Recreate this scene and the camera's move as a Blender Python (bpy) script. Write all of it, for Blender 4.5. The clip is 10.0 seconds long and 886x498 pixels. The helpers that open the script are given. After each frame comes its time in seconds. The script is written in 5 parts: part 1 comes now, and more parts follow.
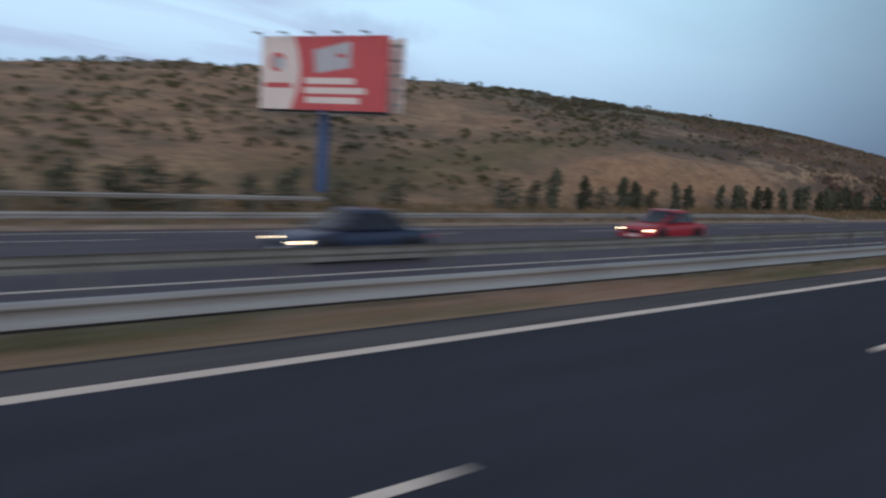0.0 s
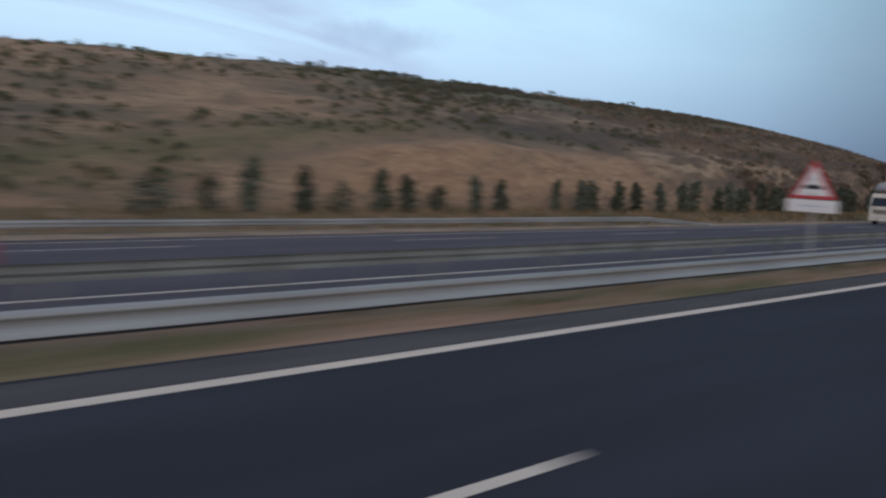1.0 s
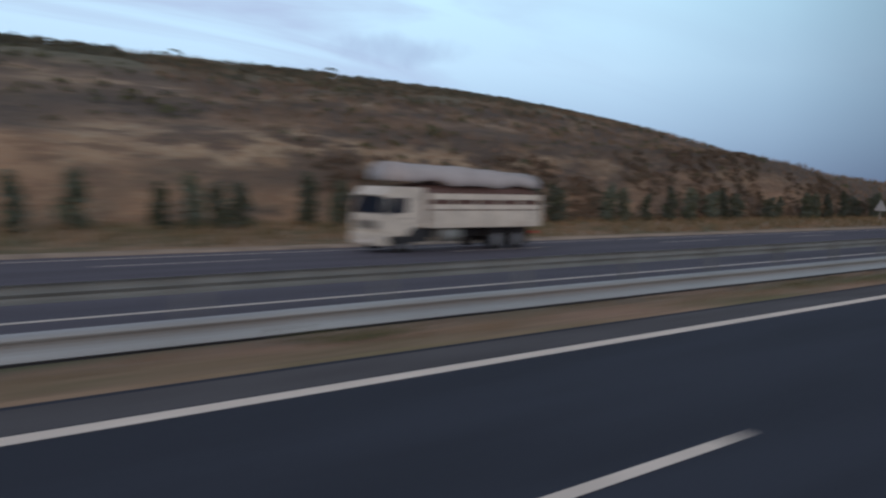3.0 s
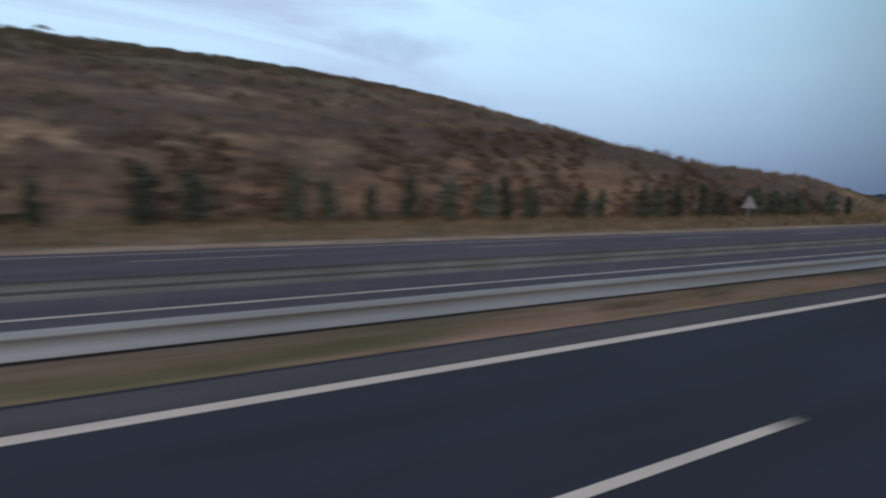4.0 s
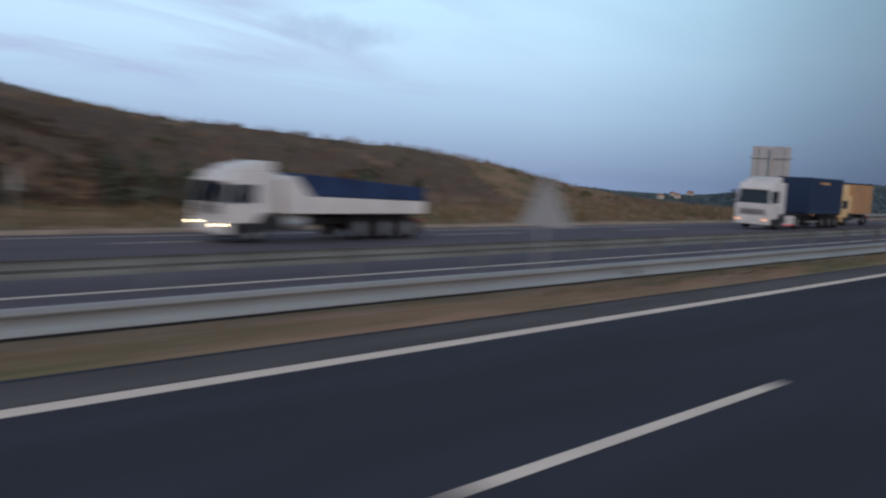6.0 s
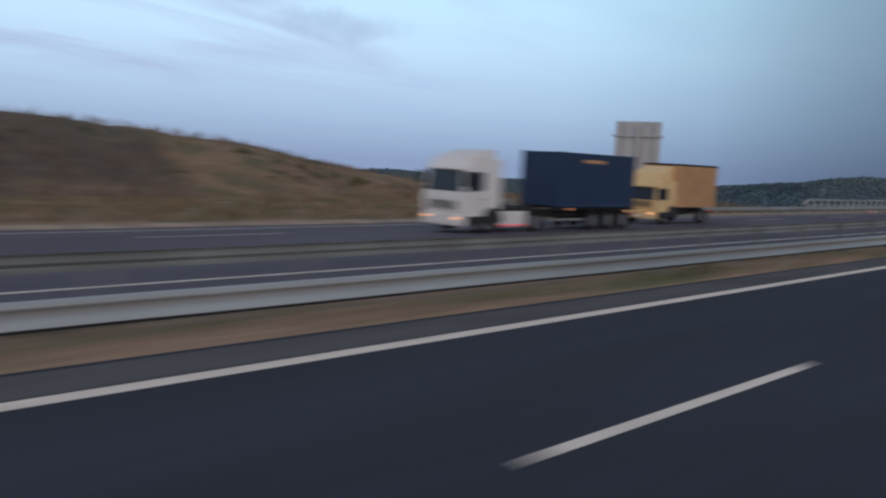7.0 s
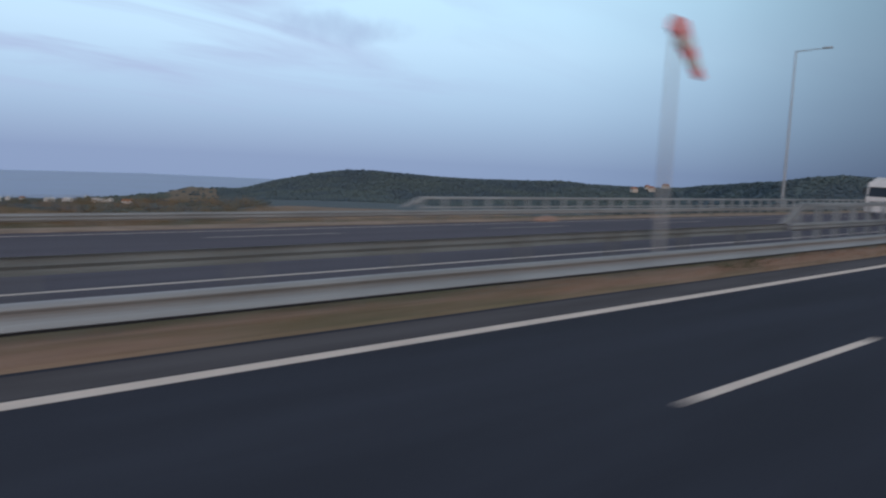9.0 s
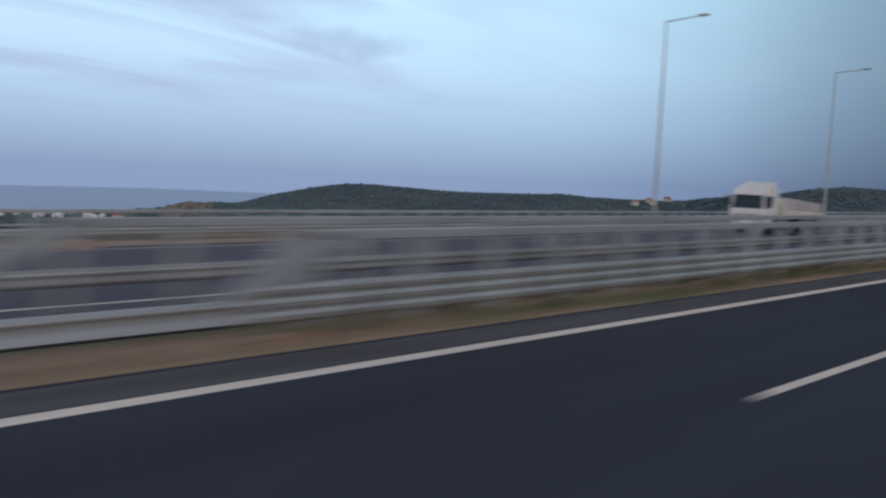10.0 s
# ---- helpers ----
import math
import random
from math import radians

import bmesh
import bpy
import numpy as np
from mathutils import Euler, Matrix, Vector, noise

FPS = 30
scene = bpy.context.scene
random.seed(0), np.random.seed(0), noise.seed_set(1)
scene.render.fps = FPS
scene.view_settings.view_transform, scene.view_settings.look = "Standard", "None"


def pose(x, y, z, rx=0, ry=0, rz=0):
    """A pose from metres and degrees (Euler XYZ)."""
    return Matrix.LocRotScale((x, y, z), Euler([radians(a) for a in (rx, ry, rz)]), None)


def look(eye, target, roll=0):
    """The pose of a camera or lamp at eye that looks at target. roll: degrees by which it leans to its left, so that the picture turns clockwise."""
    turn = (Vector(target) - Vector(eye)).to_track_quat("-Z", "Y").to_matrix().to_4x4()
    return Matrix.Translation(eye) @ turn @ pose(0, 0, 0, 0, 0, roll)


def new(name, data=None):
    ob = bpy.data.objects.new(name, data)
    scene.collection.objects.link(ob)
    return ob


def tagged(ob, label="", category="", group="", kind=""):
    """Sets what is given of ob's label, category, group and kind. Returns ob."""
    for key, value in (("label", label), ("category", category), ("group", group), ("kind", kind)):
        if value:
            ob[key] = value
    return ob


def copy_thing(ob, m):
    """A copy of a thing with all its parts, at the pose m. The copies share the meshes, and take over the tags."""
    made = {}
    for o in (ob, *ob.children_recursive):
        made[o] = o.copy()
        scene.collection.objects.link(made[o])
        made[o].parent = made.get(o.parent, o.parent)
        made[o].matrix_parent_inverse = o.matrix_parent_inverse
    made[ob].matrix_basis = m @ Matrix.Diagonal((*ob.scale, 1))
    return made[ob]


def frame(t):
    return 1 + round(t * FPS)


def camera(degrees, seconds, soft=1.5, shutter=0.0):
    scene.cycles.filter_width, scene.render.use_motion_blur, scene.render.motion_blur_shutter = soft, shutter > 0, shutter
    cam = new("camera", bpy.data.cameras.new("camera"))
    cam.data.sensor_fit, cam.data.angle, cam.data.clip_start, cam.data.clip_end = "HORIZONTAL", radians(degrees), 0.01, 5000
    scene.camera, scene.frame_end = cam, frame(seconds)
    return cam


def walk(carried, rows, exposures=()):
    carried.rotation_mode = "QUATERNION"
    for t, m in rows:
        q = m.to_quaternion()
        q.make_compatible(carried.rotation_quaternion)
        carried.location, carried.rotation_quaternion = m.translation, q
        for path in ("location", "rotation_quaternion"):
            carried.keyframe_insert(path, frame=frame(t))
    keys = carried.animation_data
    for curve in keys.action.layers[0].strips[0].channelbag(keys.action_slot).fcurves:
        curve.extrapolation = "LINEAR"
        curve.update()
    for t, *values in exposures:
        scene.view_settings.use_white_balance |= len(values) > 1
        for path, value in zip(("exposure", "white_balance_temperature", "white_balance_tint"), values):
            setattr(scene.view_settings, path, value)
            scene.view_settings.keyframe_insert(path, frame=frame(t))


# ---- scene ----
cam = camera(58.8, 10.0, soft=2.3, shutter=0.95)
PATH = [
    (0, pose(-0.28, -0.36, 2.61, 83.87, -3.36, -41.55)),
    (0.5, pose(14.24, -0.22, 2.58, 84.00, -2.90, -40.65)),
    (1, pose(28.79, -0.07, 2.53, 84.24, -2.66, -40.37)),
    (1.5, pose(43.32, -0.02, 2.53, 84.07, -2.06, -39.03)),
    (2, pose(57.78, 0.05, 2.53, 84.71, -2.18, -38.85)),
    (2.5, pose(72.27, 0.09, 2.53, 84.61, -2.02, -39.34)),
    (3, pose(86.81, 0.14, 2.54, 85.00, -1.71, -39.00)),
    (4.5, pose(130.58, 0.27, 2.56, 84.45, -1.98, -39.08)),
    (5, pose(145.16, 0.28, 2.57, 84.45, -2.83, -41.29)),
    (5.5, pose(159.68, 0.22, 2.55, 84.41, -3.16, -43.27)),
    (7, pose(203.24, 0.11, 2.53, 83.67, -2.90, -43.15)),
    (7.5, pose(217.63, 0.08, 2.53, 83.51, -2.92, -43.46)),
    (8, pose(231.94, 0.03, 2.52, 83.60, -2.82, -43.53)),
    (8.5, pose(246.26, 0.04, 2.52, 84.05, -2.50, -42.91)),
    (9, pose(260.55, 0.04, 2.51, 83.80, -2.64, -43.18)),
    (9.5, pose(274.92, 0.04, 2.50, 84.32, -2.05, -41.83)),
    (10, pose(289.27, 0.06, 2.50, 84.78, -2.41, -42.41)),
]
walk(cam, PATH)

# ---- light ----
world = bpy.data.worlds.new("dusk_sky")
scene.world = world
world.use_nodes = True
wn, wl = world.node_tree.nodes, world.node_tree.links
bg = wn["Background"]
sky = wn.new("ShaderNodeTexSky")
sky.sky_type, sky.sun_disc = "NISHITA", False
sky.sun_elevation, sky.sun_rotation = radians(9), radians(220)
sky.ozone_density, sky.dust_density = 6.0, 0.3
gain = wn.new("ShaderNodeVectorMath")
gain.operation = "SCALE"
gain.inputs["Scale"].default_value = 0.12
wl.new(sky.outputs[0], gain.inputs[0])
tc = wn.new("ShaderNodeTexCoord")
sep = wn.new("ShaderNodeSeparateXYZ")
wl.new(tc.outputs["Generated"], sep.inputs[0])
ramp = wn.new("ShaderNodeValToRGB")
els = ramp.color_ramp.elements
els[0].position, els[0].color = 0.0, (0.28, 0.37, 0.61, 1)
els[1].position, els[1].color = 1.0, (0.29, 0.31, 0.335, 1)
for pos, col in ((0.03, (0.365, 0.475, 0.71)), (0.07, (0.485, 0.635, 0.86)), (0.14, (0.65, 0.87, 1.08)), (0.22, (0.70, 1.0, 1.2)), (0.36, (0.48, 0.53, 0.58))):
    e = els.new(pos)
    e.color = (*col, 1)
wl.new(sep.outputs["Z"], ramp.inputs[0])
mix = wn.new("ShaderNodeMix")
mix.data_type = "RGBA"
mix.inputs["Factor"].default_value = 0.85
wl.new(gain.outputs[0], mix.inputs["A"])
wl.new(ramp.outputs[0], mix.inputs["B"])
# which way along the ground a point of the sky lies
level = wn.new("ShaderNodeVectorMath")
level.operation = "MULTIPLY"
level.inputs[1].default_value = (1, 1, 0)
wl.new(tc.outputs["Generated"], level.inputs[0])
heading = wn.new("ShaderNodeVectorMath")
heading.operation = "NORMALIZE"
wl.new(level.outputs[0], heading.inputs[0])
head_xyz = wn.new("ShaderNodeSeparateXYZ")
wl.new(heading.outputs[0], head_xyz.inputs[0])
# thin streaky clouds: the direction of view laid out on a flat layer high above
lift = wn.new("ShaderNodeMath")
lift.operation = "ADD"
lift.inputs[1].default_value = 0.10
wl.new(sep.outputs["Z"], lift.inputs[0])
flat = wn.new("ShaderNodeVectorMath")
flat.operation = "DIVIDE"
both = wn.new("ShaderNodeCombineXYZ")
for k in "XYZ":
    wl.new(lift.outputs[0], both.inputs[k])
wl.new(tc.outputs["Generated"], flat.inputs[0])
wl.new(both.outputs[0], flat.inputs[1])
turn = wn.new("ShaderNodeMapping")
turn.inputs["Rotation"].default_value = (0, 0, radians(-25))
turn.inputs["Scale"].default_value = (0.45, 1.1, 0.4)
wl.new(flat.outputs[0], turn.inputs[0])
cloud = wn.new("ShaderNodeTexNoise")
cloud.inputs["Scale"].default_value = 1.1
cloud.inputs["Detail"].default_value = 7
cloud.inputs["Roughness"].default_value = 0.52
cloud.inputs["Distortion"].default_value = 0.7
wl.new(turn.outputs[0], cloud.inputs[0])
cr = wn.new("ShaderNodeValToRGB")
cr.color_ramp.elements[0].position, cr.color_ramp.elements[1].position = 0.44, 0.66
cr.color_ramp.elements[1].color = (0.85, 0.85, 0.85, 1)
wl.new(cloud.outputs[0], cr.inputs[0])
veil = wn.new("ShaderNodeMix")
veil.data_type = "RGBA"
veil.inputs["B"].default_value = (0.42, 0.50, 0.74, 1)
fade = wn.new("ShaderNodeMapRange")
fade.interpolation_type = "SMOOTHSTEP"
fade.inputs["From Min"].default_value, fade.inputs["From Max"].default_value = 0.02, 0.13
wl.new(sep.outputs["Z"], fade.inputs["Value"])
thin = wn.new("ShaderNodeMath")
thin.operation = "MULTIPLY"
wl.new(cr.outputs[0], thin.inputs[0])
wl.new(fade.outputs[0], thin.inputs[1])
side = wn.new("ShaderNodeMapRange")
side.interpolation_type = "SMOOTHSTEP"
side.inputs["From Min"].default_value, side.inputs["From Max"].default_value = 0.85, 0.45
side.inputs["To Min"].default_value = 0.12
wl.new(head_xyz.outputs["X"], side.inputs["Value"])
sided = wn.new("ShaderNodeMath")
sided.operation = "MULTIPLY"
wl.new(thin.outputs[0], sided.inputs[0])
wl.new(side.outputs[0], sided.inputs[1])
wl.new(sided.outputs[0], veil.inputs["Factor"])
wl.new(mix.outputs["Result"], veil.inputs["A"])
# one small grey cloud, longer than high
away = wn.new("ShaderNodeVectorMath")
away.operation = "SUBTRACT"
away.inputs[1].default_value = (0.574, 0.803, 0.159)
wl.new(tc.outputs["Generated"], away.inputs[0])
total = None
for axis_dir, half in (((0.814, -0.581, 0.000), 0.085), ((-0.093, -0.130, 0.987), 0.022)):
    along = wn.new("ShaderNodeVectorMath")
    along.operation = "DOT_PRODUCT"
    along.inputs[1].default_value = [c / half for c in axis_dir]
    wl.new(away.outputs[0], along.inputs[0])
    square = wn.new("ShaderNodeMath")
    square.operation = "MULTIPLY"
    wl.new(along.outputs["Value"], square.inputs[0])
    wl.new(along.outputs["Value"], square.inputs[1])
    if total:
        both_sq = wn.new("ShaderNodeMath")
        wl.new(total, both_sq.inputs[0])
        wl.new(square.outputs[0], both_sq.inputs[1])
        total = both_sq.outputs[0]
    else:
        total = square.outputs[0]
wisp = wn.new("ShaderNodeTexNoise")
wisp.inputs["Scale"].default_value = 16
wisp.inputs["Detail"].default_value = 5
wl.new(tc.outputs["Generated"], wisp.inputs[0])
ragged = wn.new("ShaderNodeMath")
ragged.operation = "MULTIPLY_ADD"
ragged.inputs[1].default_value = 3.2
wl.new(wisp.outputs[0], ragged.inputs[0])
wl.new(total, ragged.inputs[2])
puff = wn.new("ShaderNodeMapRange")
puff.interpolation_type = "SMOOTHSTEP"
puff.inputs["From Min"].default_value, puff.inputs["From Max"].default_value = 2.9, 1.2
puff.inputs["To Max"].default_value = 0.62
wl.new(ragged.outputs[0], puff.inputs["Value"])
grey = wn.new("ShaderNodeMix")
grey.data_type = "RGBA"
grey.inputs["B"].default_value = (0.37, 0.47, 0.70, 1)
wl.new(puff.outputs[0], grey.inputs["Factor"])
wl.new(veil.outputs["Result"], grey.inputs["A"])
# the sky is dimmed up the road in place of darkening by slanted glass
glass_dim = wn.new("ShaderNodeValToRGB")
glass_dim.color_ramp.interpolation = "B_SPLINE"
glass_dim.color_ramp.elements[0].position, glass_dim.color_ramp.elements[0].color = 0.0, (1, 1, 1, 1)
glass_dim.color_ramp.elements[1].position, glass_dim.color_ramp.elements[1].color = 1.0, (0.20, 0.22, 0.25, 1)
for pos, col in ((0.55, (1.0, 1.0, 1.0)), (0.78, (0.95, 0.98, 0.98)), (0.88, (0.70, 0.75, 0.77)), (0.94, (0.41, 0.445, 0.47))):
    glass_dim.color_ramp.elements.new(pos).color = (*col, 1)
wl.new(head_xyz.outputs["X"], glass_dim.inputs[0])
darker = wn.new("ShaderNodeMix")
darker.data_type, darker.blend_type = "RGBA", "MULTIPLY"
darker.inputs["Factor"].default_value = 1.0
wl.new(grey.outputs["Result"], darker.inputs["A"])
wl.new(glass_dim.outputs[0], darker.inputs["B"])
wl.new(darker.outputs["Result"], bg.inputs[0])
bg.inputs[1].default_value = 1.0
sun_data = bpy.data.lights.new("sun", "SUN")
sun_data.energy, sun_data.angle, sun_data.color = 0.85, radians(25), (1.0, 0.69, 0.53)
sun = new("sun", sun_data)
sun.matrix_world = look((-0.64 * 90, -0.77 * 90, 22), (0, 0, 0))
scene.view_settings.exposure = 0.0

# ---- materials ----


def material(name, rgb, rough=0.8, metal=0.0, vary=0.25, size=3.0, fine=40.0, bump=0.0, tint=None, rand=0.0, emit=None, stretch=(1, 1, 1)):
    """Two scales of noise on one colour; tint is the second colour that stains go to."""
    m = bpy.data.materials.new(name)
    m.use_nodes = True
    n, l = m.node_tree.nodes, m.node_tree.links
    b = n["Principled BSDF"]
    b.inputs["Roughness"].default_value = rough
    b.inputs["Metallic"].default_value = metal
    b.inputs["Specular IOR Level"].default_value = 0.5 if rough < 0.65 else 0.15
    geo = n.new("ShaderNodeNewGeometry")
    mp = n.new("ShaderNodeMapping")
    mp.inputs["Scale"].default_value = stretch
    l.new(geo.outputs["Position"], mp.inputs[0])
    a, c = n.new("ShaderNodeTexNoise"), n.new("ShaderNodeTexNoise")
    a.inputs["Scale"].default_value, c.inputs["Scale"].default_value = 1 / size, fine
    a.inputs["Detail"].default_value, c.inputs["Detail"].default_value = 5, 3
    for t in (a, c):
        l.new(mp.outputs[0], t.inputs[0])
    mx = n.new("ShaderNodeMix")
    mx.data_type = "RGBA"
    mx.inputs["A"].default_value = (*rgb, 1)
    mx.inputs["B"].default_value = (*(tint or [v * (1 - vary) for v in rgb]), 1)
    r = n.new("ShaderNodeMapRange")
    r.inputs["From Min"].default_value, r.inputs["From Max"].default_value = 0.38, 0.62
    l.new(a.outputs[0], r.inputs["Value"])
    l.new(r.outputs[0], mx.inputs["Factor"])
    hs = n.new("ShaderNodeHueSaturation")
    r2 = n.new("ShaderNodeMapRange")
    r2.inputs["To Min"].default_value, r2.inputs["To Max"].default_value = 1 - vary * 0.8, 1 + vary * 0.8
    l.new(c.outputs[0], r2.inputs["Value"])
    last = r2.outputs[0]
    if rand:
        oi = n.new("ShaderNodeObjectInfo")
        r3 = n.new("ShaderNodeMapRange")
        r3.inputs["To Min"].default_value, r3.inputs["To Max"].default_value = 1 - rand, 1 + rand
        l.new(oi.outputs["Random"], r3.inputs["Value"])
        mu = n.new("ShaderNodeMath")
        mu.operation = "MULTIPLY"
        l.new(last, mu.inputs[0])
        l.new(r3.outputs[0], mu.inputs[1])
        last = mu.outputs[0]
    l.new(last, hs.inputs["Value"])
    l.new(mx.outputs["Result"], hs.inputs["Color"])
    l.new(hs.outputs[0], b.inputs["Base Color"])
    if bump:
        bp = n.new("ShaderNodeBump")
        bp.inputs["Strength"].default_value, bp.inputs["Distance"].default_value = bump, 0.02
        l.new(c.outputs[0], bp.inputs["Height"])
        l.new(bp.outputs[0], b.inputs["Normal"])
    if emit:
        b.inputs["Emission Color"].default_value = (*emit[:3], 1)
        b.inputs["Emission Strength"].default_value = emit[3]
    return m


ASPHALT = material("asphalt", (0.045, 0.052, 0.072), 0.85, vary=0.22, size=1.4, fine=60, bump=0.5, stretch=(0.15, 1, 1))
ASPHALT_OLD = material("old_asphalt", (0.112, 0.104, 0.128), 0.8, vary=0.2, size=2.0, fine=50, bump=0.4, stretch=(0.15, 1, 1))
PAINT = material("road_paint", (0.88, 0.77, 0.67), 0.7, vary=0.2, size=0.5, fine=25, bump=0.2)
DIRT = material("verge_dirt", (0.44, 0.34, 0.26), 0.95, vary=0.35, size=1.5, fine=14, bump=0.6)
STEEL = material("galvanised_steel", (0.415, 0.42, 0.415), 0.45, metal=0.5, vary=0.2, size=1.2, fine=30, stretch=(0.3, 1, 1), rand=0.06)
STEEL_DULL = material("dull_steel", (0.26, 0.275, 0.265), 0.6, metal=0.3, vary=0.25, size=0.8, fine=30)
POLE = material("lamp_pole_steel", (0.42, 0.43, 0.43), 0.5, metal=0.4, vary=0.15)
EARTH = material("pale_rubble", (0.42, 0.29, 0.23), 0.95, vary=0.3, size=0.5, fine=12, bump=0.6)
CONCRETE = material("concrete", (0.42, 0.40, 0.37), 0.9, vary=0.2, size=1.0, fine=20, bump=0.4)
MEDIAN_GRASS = material("median_grass", (0.345, 0.235, 0.172), 0.9, vary=0.35, size=1.3, tint=(0.16, 0.15, 0.085), fine=7, stretch=(0.16, 1, 1))
VERGE_GRASS = material("verge_grass", (0.29, 0.20, 0.125), 0.9, vary=0.3, size=2.5, tint=(0.15, 0.13, 0.07), fine=9)
STRAW = material("dry_grass", (0.28, 0.20, 0.148), 0.9, vary=0.3, size=2.5, tint=(0.165, 0.125, 0.085), fine=9)
LEAF = material("dark_foliage", (0.112, 0.135, 0.115), 0.8, vary=0.35, size=0.8, tint=(0.075, 0.088, 0.055), fine=5, rand=0.3)
SCRUB = material("scrub_foliage", (0.115, 0.128, 0.085), 0.85, vary=0.35, size=3, tint=(0.105, 0.11, 0.055), fine=2)
BRUSH = material("dark_brush", (0.125, 0.108, 0.082), 0.9, vary=0.3, size=2, tint=(0.150, 0.112, 0.084), fine=3)
GREY_SCRUB = material("grey_green_scrub", (0.118, 0.126, 0.100), 0.9, vary=0.3, size=3, tint=(0.125, 0.112, 0.082), fine=2)
WOOD = material("bark", (0.12, 0.085, 0.06), 0.9, vary=0.3, size=0.3)
# leaf green shifted to blue: the haze of distance is in the colour
HAZED_FOREST = material("hazed_forest", (0.078, 0.112, 0.136), 0.9, vary=0.12, size=80, tint=(0.104, 0.142, 0.142), fine=0.05)
BLUE_POST = material("blue_paint", (0.045, 0.10, 0.24), 0.5, vary=0.15)
RED = material("red_print", (0.58, 0.105, 0.115), 0.5, vary=0.08, size=2)
WHITE = material("white_print", (0.78, 0.74, 0.72), 0.5, vary=0.06, size=2)
PALE = material("pale_blue_print", (0.50, 0.56, 0.62), 0.5, vary=0.12, size=0.7)
GREYBACK = material("grey_sign_back", (0.47, 0.475, 0.48), 0.55, metal=0.25, vary=0.15, size=1.5)
SIGN_RED = material("sign_red", (0.58, 0.05, 0.06), 0.45, vary=0.08)
SIGN_WHITE = material("sign_white", (0.80, 0.78, 0.76), 0.45, vary=0.06)
SOCK_RED = material("faded_red_cloth", (0.92, 0.38, 0.38), 0.8, vary=0.1)
INK = material("black_print", (0.03, 0.03, 0.03), 0.5)
TYRE = material("tyre_rubber", (0.025, 0.025, 0.027), 0.85, vary=0.2)
RIM = material("wheel_rim", (0.38, 0.38, 0.39), 0.4, metal=0.7)
BLACK = material("black_plastic", (0.02, 0.02, 0.022), 0.6, vary=0.2)
CHASSIS = material("chassis_black", (0.03, 0.03, 0.033), 0.7, vary=0.3)
GLASS = material("dark_glass", (0.012, 0.018, 0.032), 0.08, vary=0.05)
GLASS.node_tree.nodes["Principled BSDF"].inputs["Specular IOR Level"].default_value = 0.32
HEAD = material("headlight_lit", (0.9, 0.85, 0.75), 0.3, emit=(1.0, 0.78, 0.5, 9))
TAIL = material("tail_light_lit", (0.6, 0.02, 0.02), 0.3, emit=(1.0, 0.20, 0.22, 0.45))
LENS = material("clear_lens", (0.7, 0.7, 0.68), 0.2)
ORANGE_LAMP = material("marker_lit", (0.8, 0.3, 0.1), 0.3, emit=(1.0, 0.45, 0.22, 1.6))
SILVER = material("silver_car_paint", (0.30, 0.33, 0.40), 0.32, metal=0.6, vary=0.05)
NAVY = material("dark_blue_car_paint", (0.03, 0.05, 0.10), 0.3, metal=0.3, vary=0.05)
CAR_RED = material("red_car_paint", (0.40, 0.03, 0.05), 0.3, metal=0.1, vary=0.05)
CREAM = material("cream_truck_paint", (0.62, 0.58, 0.50), 0.5, vary=0.2, size=0.8, fine=6)
TRUCK_WHITE = material("white_truck_paint", (0.72, 0.71, 0.69), 0.4, vary=0.12, size=1)
TARP = material("grey_tarpaulin", (0.46, 0.44, 0.44), 0.8, vary=0.2, size=0.9, fine=8, bump=0.4)
BROWN = material("brown_load", (0.14, 0.09, 0.08), 0.9, vary=0.3, size=0.4)
TRUCK_BLUE = material("blue_container_paint", (0.012, 0.030, 0.080), 0.5, vary=0.15, size=2)
TARP_BLUE = material("blue_tarpaulin", (0.03, 0.055, 0.13), 0.75, vary=0.25, size=1)
YELLOW = material("yellow_truck_paint", (0.74, 0.52, 0.25), 0.45, vary=0.1, size=1)
YELLOW_BOX = material("ochre_curtain", (0.56, 0.33, 0.17), 0.7, vary=0.15, size=1.2, bump=0.3)
WALL = material("house_wall", (0.55, 0.50, 0.44), 0.9, vary=0.1)
WALL_WHITE = material("white_wall", (0.75, 0.75, 0.74), 0.9, vary=0.08)
ROOF = material("roof_tile", (0.42, 0.20, 0.12), 0.9, vary=0.2)
SEA = material("sea", (0.12, 0.19, 0.38), 0.35, vary=0.1, size=300, fine=0.05)


